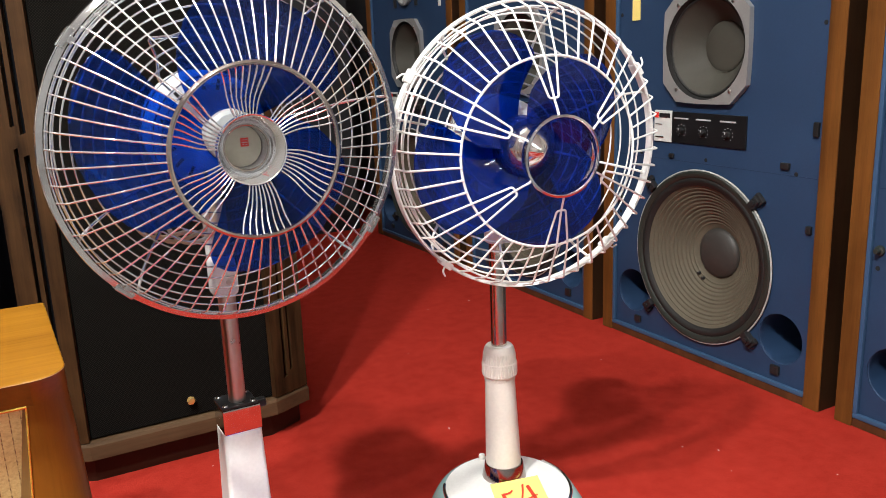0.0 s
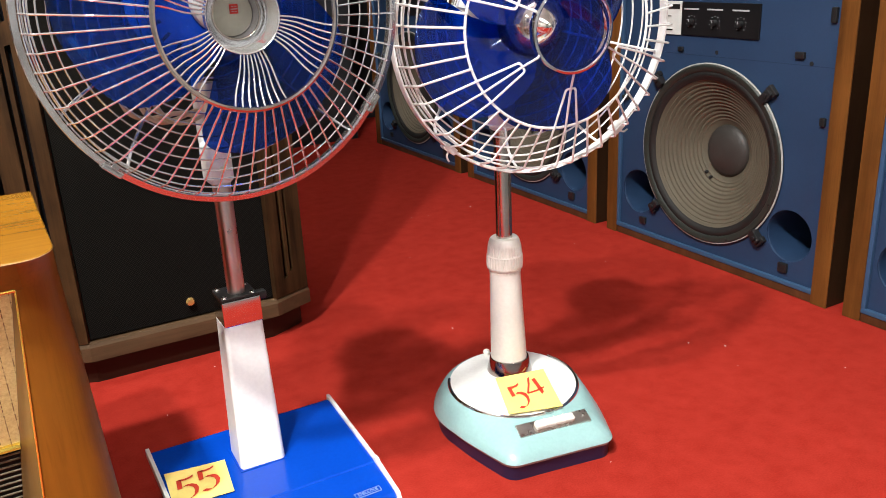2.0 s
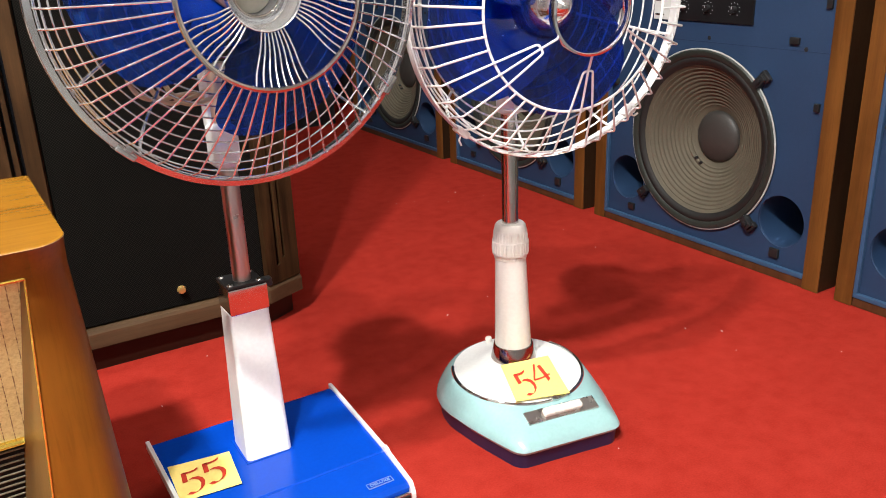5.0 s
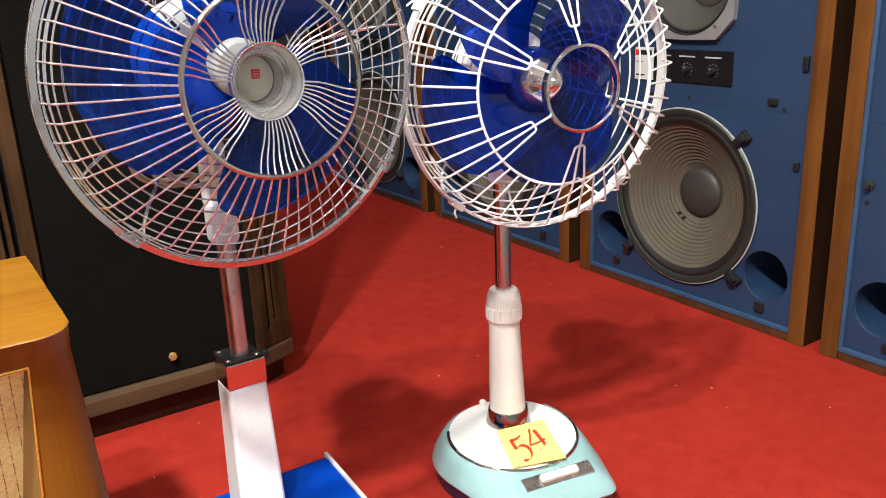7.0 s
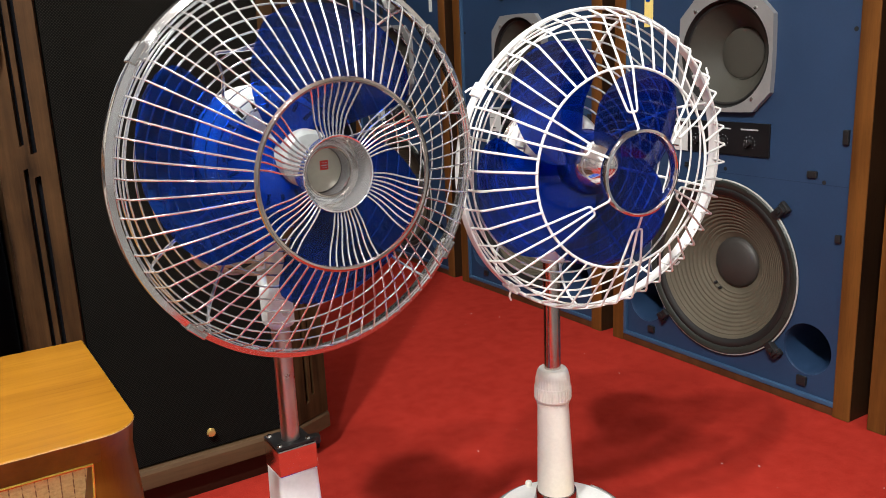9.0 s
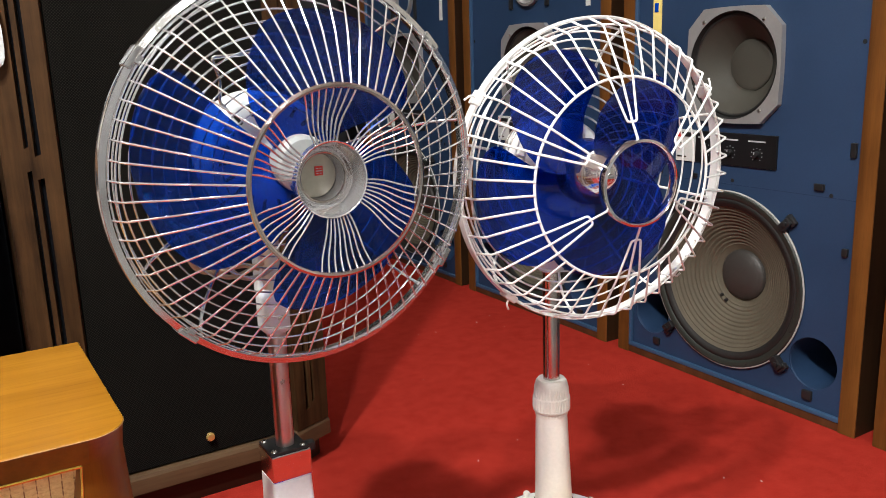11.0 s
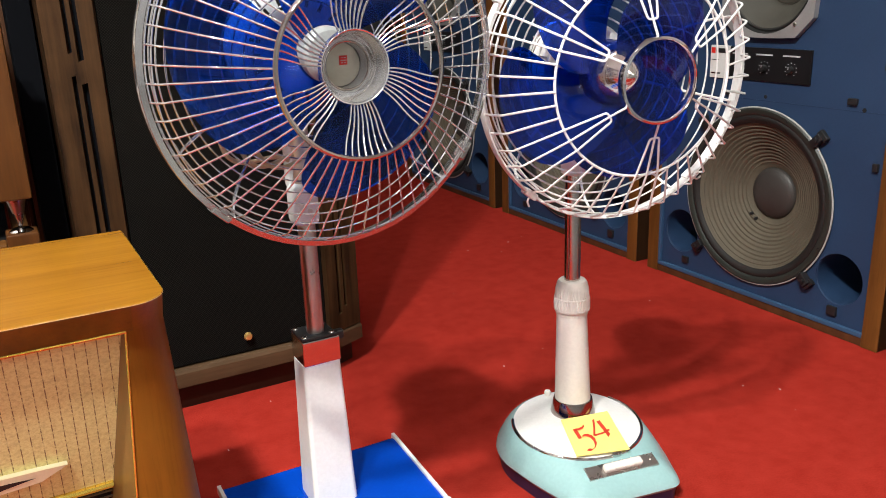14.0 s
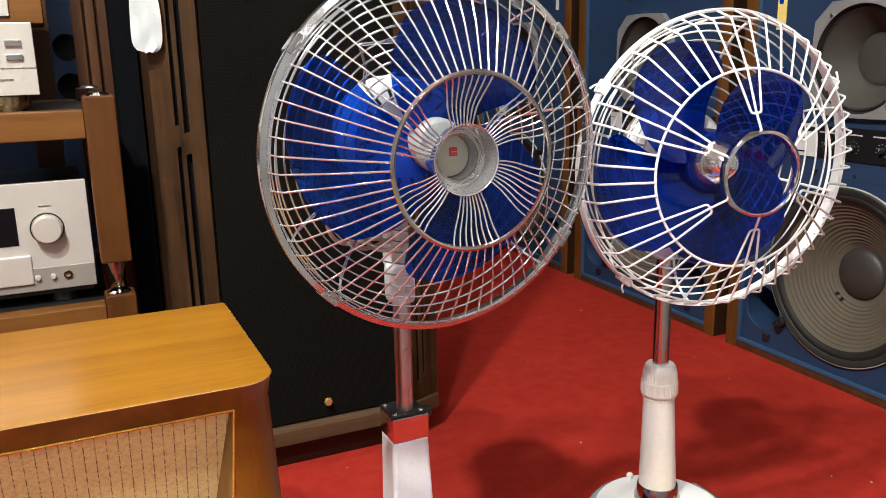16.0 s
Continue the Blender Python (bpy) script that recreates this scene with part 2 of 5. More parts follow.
tube_bsdf.inputs["Emission Strength"].default_value = 50.0
DISPLAY = painted("black_glass", (0.006, 0.006, 0.008), 0.1, 0.1, relief=0)

# ---- geometry helpers ----


def mesh_of(bm, name, smooth=40, weigh=True):
    me = bpy.data.meshes.new(name)
    bmesh.ops.recalc_face_normals(bm, faces=bm.faces)
    if smooth:
        for f in bm.faces:
            f.smooth = True
        for e in bm.edges:
            if len(e.link_faces) == 2 and e.calc_face_angle(0) > radians(smooth):
                e.smooth = False
    bm.to_mesh(me)
    if smooth and weigh and len(bm.faces) < 4000:
        # large faces keep their own direction beside narrow bevels
        limit, normals = math.cos(radians(smooth)), []
        for f in bm.faces:
            for loop in f.loops:
                s = Vector((0, 0, 0))
                for g in loop.vert.link_faces:
                    if g.normal.dot(f.normal) > limit:
                        s += g.normal * g.calc_area()
                normals.append(s.normalized() if s.length > 0 else f.normal)
        me.normals_split_custom_set(normals)
    bm.free()
    return me


def part(name, bm, material, parent, label="", smooth=40, weigh=True):
    me = mesh_of(bm, name, smooth, weigh) if isinstance(bm, bmesh.types.BMesh) else bm
    if not me.materials:
        me.materials.append(material)
    ob = new(name, me)
    ob.parent = parent
    if label:
        ob["label"] = label
    return ob


def thing(name, label, category, m=None, group="", kind=""):
    ob = new(name)
    ob.empty_display_size = 0.05
    if m is not None:
        ob.matrix_world = m
    return tagged(ob, label, category, group, kind)


def slab(name, bm, material, label, category, kind="structure", smooth=40):
    me = mesh_of(bm, name, smooth)
    me.materials.append(material)
    return tagged(new(name, me), label, category, "", kind)


def box(bm, x0, x1, y0, y1, z0, z1, bevel=0.0, seg=2):
    vs = bmesh.ops.create_cube(bm, size=1.0)["verts"]
    bmesh.ops.transform(bm, matrix=Matrix.Translation(((x0 + x1) / 2, (y0 + y1) / 2, (z0 + z1) / 2)) @ Matrix.Diagonal((x1 - x0, y1 - y0, z1 - z0, 1)), verts=vs)
    if bevel:
        es = list({e for v in vs for e in v.link_edges})
        bmesh.ops.bevel(bm, geom=es, offset=bevel, segments=seg, affect="EDGES", profile=0.5)
    return bm


def boxed(*a, **k):
    return box(bmesh.new(), *a, **k)


def revolve(bm, prof, n=48, axis="y", closed=False, wave=None):
    """Turns (radius, height) points round an axis. Along y the height runs to the front, which is -y."""
    rows = []
    for k in range(n):
        a = 2 * math.pi * k / n
        row = []
        for i, (r, h) in enumerate(prof):
            q = r * (1 + (wave(a, i) if wave else 0))
            p = (q * math.cos(a), -h, q * math.sin(a)) if axis == "y" else (q * math.cos(a), q * math.sin(a), h)
            row.append(bm.verts.new(p))
        rows.append(row)
    m = len(prof)
    for k in range(n):
        a, b = rows[k], rows[(k + 1) % n]
        for i in range(m if closed else m - 1):
            j = (i + 1) % m
            bm.faces.new((a[i], a[j], b[j], b[i]))
    bmesh.ops.remove_doubles(bm, verts=bm.verts, dist=1e-6)
    return bm


def turned(*a, **k):
    return revolve(bmesh.new(), *a, **k)


def ring(bm, radius, d, thick, n=72, sides=8, axis="y", flat=1.0):
    prof = [(radius + thick * math.cos(2 * math.pi * i / sides), d + flat * thick * math.sin(2 * math.pi * i / sides)) for i in range(sides)]
    return revolve(bm, prof, n, axis, True)


def tube(bm, pts, rad, sides=6, cap=True):
    """A round wire along points."""
    pts = [Vector(p) for p in pts]
    rows, side = [], None
    for i, p in enumerate(pts):
        t = (pts[min(i + 1, len(pts) - 1)] - pts[max(i - 1, 0)]).normalized()
        if side is None:
            side = t.orthogonal().normalized()
        side = (side - t * side.dot(t)).normalized()
        up = t.cross(side)
        rows.append([bm.verts.new(p + rad * (side * math.cos(2 * math.pi * k / sides) + up * math.sin(2 * math.pi * k / sides))) for k in range(sides)])
    for a, b in zip(rows, rows[1:]):
        for k in range(sides):
            bm.faces.new((a[k], a[(k + 1) % sides], b[(k + 1) % sides], b[k]))
    if cap:
        bm.faces.new(rows[0][::-1])
        bm.faces.new(rows[-1])
    return bm


def wire(pts, rad, sides=6):
    return tube(bmesh.new(), pts, rad, sides)


def rounded(pts, reach, steps=4):
    """Replaces the inner corners of a line of points by short arcs."""
    pts = [Vector(p) for p in pts]
    out = [pts[0]]
    for a, b, c in zip(pts, pts[1:], pts[2:]):
        p, q = b + (a - b).normalized() * reach, b + (c - b).normalized() * reach
        for i in range(steps + 1):
            t = i / steps
            out.append((1 - t) ** 2 * p + 2 * t * (1 - t) * b + t * t * q)
    return out + [pts[-1]]


def prism(bm, outline, h0, h1, bevel=0.0, axis="z"):
    """A flat outline drawn up from h0 to h1 (axis y: outline in x and z)."""
    place = (lambda x, y, h: (x, y, h)) if axis == "z" else (lambda x, z, h: (x, h, z))
    lo = [bm.verts.new(place(x, y, h0)) for x, y in outline]
    hi = [bm.verts.new(place(x, y, h1)) for x, y in outline]
    n = len(outline)
    faces = [bm.faces.new((lo[i], lo[(i + 1) % n], hi[(i + 1) % n], hi[i])) for i in range(n)]
    faces += [bm.faces.new(lo[::-1]), bm.faces.new(hi)]
    if bevel:
        es = list({e for f in faces[-1:] for e in f.edges})
        bmesh.ops.bevel(bm, geom=es, offset=bevel, segments=2, affect="EDGES", profile=0.5)
    return bm


def pierced(bm, outline, holes, y0, y1):
    """A board in x and z with holes right through, between y0 and y1."""
    loops = [outline, *holes]
    sheets = []
    for y in (y0, y1):
        sheet, edges = [], []
        for lp in loops:
            vs = [bm.verts.new((x, y, z)) for x, z in lp]
            sheet.append(vs)
            edges += [bm.edges.new((vs[i], vs[(i + 1) % len(vs)])) for i in range(len(vs))]
        bmesh.ops.triangle_fill(bm, use_beauty=True, edges=edges)
        sheets.append(sheet)
    for a, b in zip(*sheets):
        for i in range(len(a)):
            j = (i + 1) % len(a)
            bm.faces.new((a[i], a[j], b[j], b[i]))
    return bm


def circle_pts(cx, cz, r, n=40):
    return [(cx + r * math.cos(2 * math.pi * i / n), cz + r * math.sin(2 * math.pi * i / n)) for i in range(n)]


def lettering(text, height, material, name, parent, m, depth=0.0004, wide=1.0):
    """Letters lying in the local x-y plane, centred."""
    cu = bpy.data.curves.new(name, "FONT")
    cu.body, cu.size, cu.extrude, cu.align_x, cu.align_y = text, height * 1.4, depth, "CENTER", "CENTER"
    tmp = bpy.data.objects.new(name, cu)
    scene.collection.objects.link(tmp)
    bpy.context.view_layer.update()
    me = bpy.data.meshes.new_from_object(tmp.evaluated_get(bpy.context.evaluated_depsgraph_get()))
    bpy.data.objects.remove(tmp)
    me.transform(m @ Matrix.Diagonal((wide, 1, 1, 1)))
    me.materials.clear()
    me.materials.append(material)
    ob = new(name, me)
    ob.parent = parent
    return ob


def spin(a):
    return Matrix.Rotation(-a, 4, "Y")


# ---- structure ----
X0, X1, Y0, Y1 = -2.6, 1.95, -3.2, 3.6
slab("floor", boxed(X0, X1, 0.28, Y1, -0.05, 0.0), CARPET, "red fitted carpet with small white specks of lint", "carpet", smooth=0)
# Grey floor added out of view; red carpet there would tint the chrome.
slab("floor_2", boxed(X0, X1, Y0, 0.28, -0.05, -0.004), GREYFLOOR, "unseen grey floor added to keep red bounce off the fans", "floor", smooth=0)
slab("ceiling", boxed(X0, X1, Y0, Y1, CEIL, CEIL + 0.08), CEILING, "plain white shop ceiling", "ceiling", smooth=0)
slab("wall_east", boxed(X1, X1 + 0.1, Y0 - 0.1, Y1 + 0.1, -0.05, CEIL + 0.08), PLASTER, "plain pale plaster wall behind the loudspeakers", "wall", smooth=0)
slab("wall_west", boxed(X0 - 0.1, X0, Y0 - 0.1, Y1 + 0.1, -0.05, CEIL + 0.08), PLASTER, "plain pale plaster wall", "wall", smooth=0)
slab("wall_south", boxed(X0, X1, Y0 - 0.1, Y0, -0.05, CEIL + 0.08), GREYWALL, "plain pale grey wall", "wall", smooth=0)
slab("wall_north", boxed(X0, X1, Y1, Y1 + 0.1, -0.05, CEIL + 0.08), DARKWALL, "dark wall at the end of the aisle", "wall", smooth=0)



def fill_tube_light(x, y, z, length=1.2, along="x"):
    """An added, unseen fluorescent fitting: white batten with one bare tube."""
    t = thing("fill_tube_light", "unseen fluorescent batten with a bare tube, added overhead as fill light", "ceiling light", pose(x, y, z, 0, 0, 0 if along == "x" else 90), "fluorescent lights", "structure")
    part("batten", boxed(-length / 2, length / 2, -0.03, 0.03, 0.05, 0.09, bevel=0.006), WHITE, t)
    bm = turned([(0.0, -length / 2 + 0.03), (0.016, -length / 2 + 0.03), (0.016, length / 2 - 0.03), (0.0, length / 2 - 0.03)], 16)
    bm.transform(Matrix.Rotation(radians(90), 4, "Z"))
    part("tube", bm, TUBE, t, "glowing white tube")
    for s in (-1, 1):
        part("holder", boxed(s * length / 2 - 0.015 - 0.012, s * length / 2 - 0.015 + 0.012, -0.015, 0.015, -0.02, 0.051, bevel=0.003), WHITE, t)
        part("hanger", boxed(s * length / 3 - 0.004, s * length / 3 + 0.004, -0.004, 0.004, 0.09, CEIL - z), STEEL, t)
    return t


# Unseen tubes added overhead for fill light and for highlights in the chrome.
for tx, ty in ((-1.4, 1.4), (0.55, 1.5), (-1.1, -1.5), (0.1, -1.6), (-0.5, -1.15), (-0.5, -2.4), (-0.1, 2.4)):
    fill_tube_light(tx, ty, 2.42, 1.2, "x" if ty > -1 else "y")


# ---- studio monitors ----
def driver_frame_outline(h, cut, n=5):
    """A square with cut and slightly bowed sides."""
    pts = []
    for k in range(4):
        a = k * math.pi / 2
        for i in range(n + 1):
            t = -1 + 2 * i / n
            x, y = h * (1 - 0.02 * t * t), (h - cut) * t
            pts.append((x * math.cos(a) - y * math.sin(a), x * math.sin(a) + y * math.cos(a)))
    return pts


def studio_monitor(m, label, tag_kind=""):
    """Front at y = 0 facing -y, x across, base at z = 0."""
    t = thing("studio_monitor", label, "loudspeaker", m, "studio monitors in a row")
    hw, wd, high, deep = 0.326, 0.036, 1.05, 0.43
    rec = 0.010
    for s in (-1, 1):
        xa, xb = sorted((s * hw, s * (hw - wd)))
        side = part("side_panel", boxed(xa + 0.0006, xb - 0.0006, 0.004, deep, 0, high, bevel=0.002), DARKSIDE, t, "side panel in darker brown than its teak edging")
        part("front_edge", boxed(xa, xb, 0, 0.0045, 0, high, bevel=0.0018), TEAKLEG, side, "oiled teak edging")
    part("bottom_panel", boxed(-hw + wd, hw - wd, 0.003, deep, 0, 0.018, bevel=0.002), STRIPWOOD, t)
    part("top_panel", boxed(-hw + wd, hw - wd, 0.003, deep, high - 0.025, high, bevel=0.002), TEAKLEG, t)
    part("back_panel", boxed(-hw + wd, hw - wd, deep - 0.02, deep - 0.002, 0.018, high - 0.025), BLACK, t)
    inn = hw - wd
    # baffle with openings for the drivers and the two ports
    wx, wz, mx, mz, px, pz, pr = -0.004, 0.2500, -0.005, 0.712, 0.220, 0.121, 0.054
    holes = [circle_pts(wx, wz, 0.183), circle_pts(mx, mz, 0.107), circle_pts(-px, pz, pr, 32), circle_pts(px, pz, pr, 32)]
    bm = pierced(bmesh.new(), [(-inn, 0.018), (inn, 0.018), (inn, high - 0.025), (-inn, high - 0.025)], holes, rec, rec + 0.02)
    part("baffle", bm, BAFFLE, t, "flat blue painted baffle", smooth=20)
    part("edge_lip", boxed(-inn, inn, 0.001, rec, 0.018, 0.028, bevel=0.002), BAFFLELIP, t)
    part("edge_lip", boxed(-inn, -inn + 0.009, 0.001, rec, 0.028, high - 0.025, bevel=0.002), BAFFLELIP, t)
    for s in (-1, 1):
        bm = turned([(pr + 0.001, -rec - 0.002), (pr - 0.001, -rec - 0.004), (pr - 0.002, -0.16), (0.0, -0.16)], 32)
        bm.transform(Matrix.Translation((s * px, 0, pz)))
        part("port", bm, BAFFLE, t, "round blue bass port tube")
    # woofer
    tw = Matrix.Translation((wx, rec, wz))
    bm = turned([(0.181, -0.004), (0.181, 0.006), (0.186, 0.010), (0.194, 0.010), (0.1975, 0.006), (0.1975, 0.0), (0.185, -0.001)], 72)
    bm.transform(tw)
    wf = part("woofer_frame", bm, FRAMEDARK, t, "dark cast woofer frame with a pale rim")
    bm = ring(bmesh.new(), 0.1975, 0.005, 0.0021, 72, 6)
    bm.transform(tw)
    part("rim", bm, RIMPALE, wf)
    prof = [(0.183, 0.004), (0.178, 0.007), (0.172, 0.007), (0.167, 0.003), (0.163, 0.001)]
    bm = turned(prof, 72)
    bm.transform(tw)
    part("surround", bm, RUBBER, wf)
    prof, n = [], 56
    for i in range(n + 1):
        u = i / n
        r = 0.164 + (0.056 - 0.164) * u
        d = 0.001 - 0.064 * u ** 0.88 + (0.0011 * math.sin(u * 13 * 2 * math.pi) if 0.06 < u < 0.86 else 0)
        prof.append((r, d))
    bm = turned(prof, 72)
    bm.transform(tw)
    part("cone", bm, CONE, wf, "ribbed grey paper cone")
    prof = [(0.058, -0.064)] + [(0.058 * math.cos(a), -0.062 + 0.020 * math.sin(a)) for a in [i * math.pi / 2 / 10 for i in range(11)]]
    bm = turned(prof, 48)
    bm.transform(tw)
    part("dust_cap", bm, DUSTCAP, wf, "domed dark dust cap")
    for dx, dz in ((-0.050, -0.056), (-0.037, -0.066)):
        bm = turned([(0.0, 0.004), (0.003, 0.003), (0.004, 0.0), (0.004, -0.006)], 10)
        bm.transform(tw @ Matrix.Translation((dx, 0.050, dz)))
        part("wire_eyelet", bm, BLACK, wf)
    for k in range(4):
        a = radians(44.5)
        sx, sz = (1, 1, -1, -1)[k], (1, -1, -1, 1)[k]
        cx, cz = wx + sx * 0.213 * math.cos(a), wz + sz * 0.213 * math.sin(a)
        bm = boxed(-0.017, 0.012, -0.012, 0.006, -0.009, 0.009, bevel=0.003)
        box(bm, 0.004, 0.018, -0.006, 0.006, -0.013, 0.013, bevel=0.003)
        revolve(bm, [(0.0, 0.017), (0.005, 0.016), (0.0055, 0.012), (0.0055, 0.0)], 10)
        bm.transform(Matrix.Translation((cx, rec - 0.006, cz)) @ spin(math.atan2(sz * math.sin(a), sx * math.cos(a))))
        part("clamp", bm, BLACK, t, "black woofer mounting clamp")
    for k in range(8):
        a = radians(22.5 + 45 * k)
        bm = turned([(0.0, 0.0112), (0.0022, 0.0110), (0.0028, 0.0095)], 8)
        bm.transform(tw @ Matrix.Translation((0.1905 * math.cos(a), 0, 0.1905 * math.sin(a))))
        part("frame_bolt", bm, BLACK, wf)
    # midrange
    tm = Matrix.Translation((mx, rec, mz))
    bm = pierced(bmesh.new(), driver_frame_outline(0.1190, 0.042), [circle_pts(0, 0, 0.1105, 56)], -0.013, 0.001)
    bm.transform(tm)
    mf = part("midrange_frame", bm, SILVER, t, "silver octagonal midrange frame", smooth=20)
    prof = [(0.1105, 0.012), (0.109, 0.006), (0.107, 0.001), (0.103, 0.003), (0.099, 0.001)]
    prof2 = [(0.100, 0.002), (0.096, -0.004), (0.055, -0.052), (0.0545, -0.049), (0.053, -0.051)]
    prof2 += [(0.053 * math.cos(a), -0.051 + 0.006 * math.sin(a)) for a in [i * math.pi / 2 / 8 for i in range(9)]]
    bm = turned(prof, 64)
    bm.transform(tm)
    part("surround", bm, RUBBER, mf)
    bm = turned(prof2, 64)
    bm.transform(tm)
    part("cone", bm, MIDCONE, mf, "smooth dark grey midrange cone")
    for a in (50, 130, 230, 310):
        bm = turned([(0.0, 0.0165), (0.003, 0.016), (0.0042, 0.013)], 10)
        bm.transform(tm @ Matrix.Translation((0.117 * math.cos(radians(a)), 0, 0.117 * math.sin(radians(a)))))
        part("screw", bm, STEEL, mf)
    # control panel with a white maker's plate and three level knobs
    panel = part("control_panel", boxed(-0.100, 0.110, rec - 0.004, rec + 0.004, 0.503, 0.572, bevel=0.001), PANEL, t, "black level control panel")
    plate = part("name_plate", boxed(-0.156, -0.101, rec - 0.004, rec + 0.004, 0.502, 0.573, bevel=0.001), PAPERWHITE, t, "white name plate with a red corner mark")
    part("mark", boxed(-0.153, -0.142, rec - 0.0052, rec - 0.003, 0.556, 0.568), REDBADGE, plate)
    part("bar", boxed(-0.139, -0.106, rec - 0.0052, rec - 0.003, 0.557, 0.567), BLACK, plate)
    part("bar", boxed(-0.151, -0.131, rec - 0.0052, rec - 0.003, 0.541, 0.5425), BLACK, plate)
    part("bar", boxed(-0.151, -0.125, rec - 0.0052, rec - 0.003, 0.511, 0.514), STEEL, plate)
    for kx in (-0.070, -0.005, 0.063):
        bm = turned([(0.0, 0.0105), (0.0060, 0.0100), (0.0068, 0.0085), (0.0072, 0.0)], 20)
        bm.transform(Matrix.Translation((kx, rec - 0.003, 0.531)))
        kn = part("level_knob", bm, BLACK, panel, "small black level knob")
        part("pointer", boxed(kx - 0.0007, kx + 0.0007, rec - 0.0140, rec - 0.0125, 0.532, 0.537), PALEPRINT, kn)
        part("bar", boxed(kx - 0.022, kx + 0.020, rec - 0.0052, rec - 0.003, 0.5565, 0.5595), PALEPRINT, panel)
        bm = bmesh.new()
        for q in range(9):
            a = radians(-50 + q * 35)
            x, z = kx + 0.0135 * math.cos(a), 0.531 + 0.0135 * math.sin(a)
            box(bm, x - 0.0008, x + 0.0008, rec - 0.0050, rec - 0.0035, z - 0.0008, z + 0.0008)
        part("dial_marks", bm, PALEPRINT, panel, smooth=0)
    # upper horn lens, seen on the far units
    bm = turned([(0.062, 0.0), (0.062, 0.012), (0.055, 0.014), (0.05, 0.004), (0.02, -0.004), (0.0, 0.0)], 40)
    bm.transform(Matrix.Translation((-0.005, rec, 0.938)))
    part("tweeter", bm, SILVER, t, "round grey high frequency unit")
    for sx in (-0.085, 0.075):
        part("bracket", boxed(sx - 0.006, sx + 0.006, rec - 0.008, rec + 0.002, 0.872, 0.95, bevel=0.002), BLACK, t)
    # grille fasteners, bolt holes
    for x, z, w, h in ((0.214, 0.052, 0.022, 0.020), (-0.200, 0.052, 0.020, 0.016), (0.209, 0.480, 0.021, 0.013), (0.274, 0.556, 0.012, 0.028), (0.272, 0.361, 0.012, 0.016), (-0.100, 0.472, 0.014, 0.010)):
        part("fastener", boxed(x - w / 2, x + w / 2, rec - 0.006, rec + 0.002, z - h / 2, z + h / 2, bevel=0.002), BLACK, t)
    part("joint_line", boxed(-inn + 0.009, inn, rec - 0.0004, rec + 0.001, 0.4612, 0.4628), JOINT, t, "fine joint across the baffle")
    bm = turned([(0.0, 0.016), (0.0045, 0.0155), (0.0055, 0.012), (0.0055, 0.006), (0.009, 0.005), (0.0095, 0.0)], 16)
    bm.transform(Matrix.Translation((-0.268, rec, 0.350)))
    part("grille_stud", bm, FRAMEDARK, t, "small protruding metal stud")
    for x, z in ((0.002, 0.471), (0.234, 0.466), (-0.20, 0.47), (-0.275, 0.79), (0.277, 0.752), (-0.270, 0.316)):
        bm = turned([(0.0045, 0.0006), (0.004, 0.0012), (0.0, 0.0008)], 12)
        bm.transform(Matrix.Translation((x, rec, z)))
        part("bolt_hole", bm, HOLE, t)
    if tag_kind == "yellow":
        tag = part("tape_tag", boxed(-0.238, -0.213, rec - 0.0025, rec - 0.0005, 0.776, 0.90), PAPER, t, "yellow paper strip stuck to the baffle")
        part("blue_mark", boxed(-0.233, -0.222, rec - 0.004, rec - 0.002, 0.832, 0.852), BLUETOP, tag)
    elif tag_kind == "white":
        part("tape_tag", boxed(0.228, 0.244, rec - 0.0025, rec - 0.0005, 0.862, 0.93), PAPERWHITE, t, "white paper strip stuck to the baffle")
    return t


FRONT = 1.380
for yc, lab, kind in ((0.651, "blue studio monitor in a teak cabinet beside an identical one", ""), (1.339, "blue studio monitor in teak cabinet with large ribbed woofer", "yellow"),
                      (2.036, "blue studio monitor in a teak cabinet further down the aisle", "white"), (2.735, "blue studio monitor standing last in the row on red carpet", "white")):
    studio_monitor(pose(FRONT, yc, 0, 0, 0, -90), lab, kind)


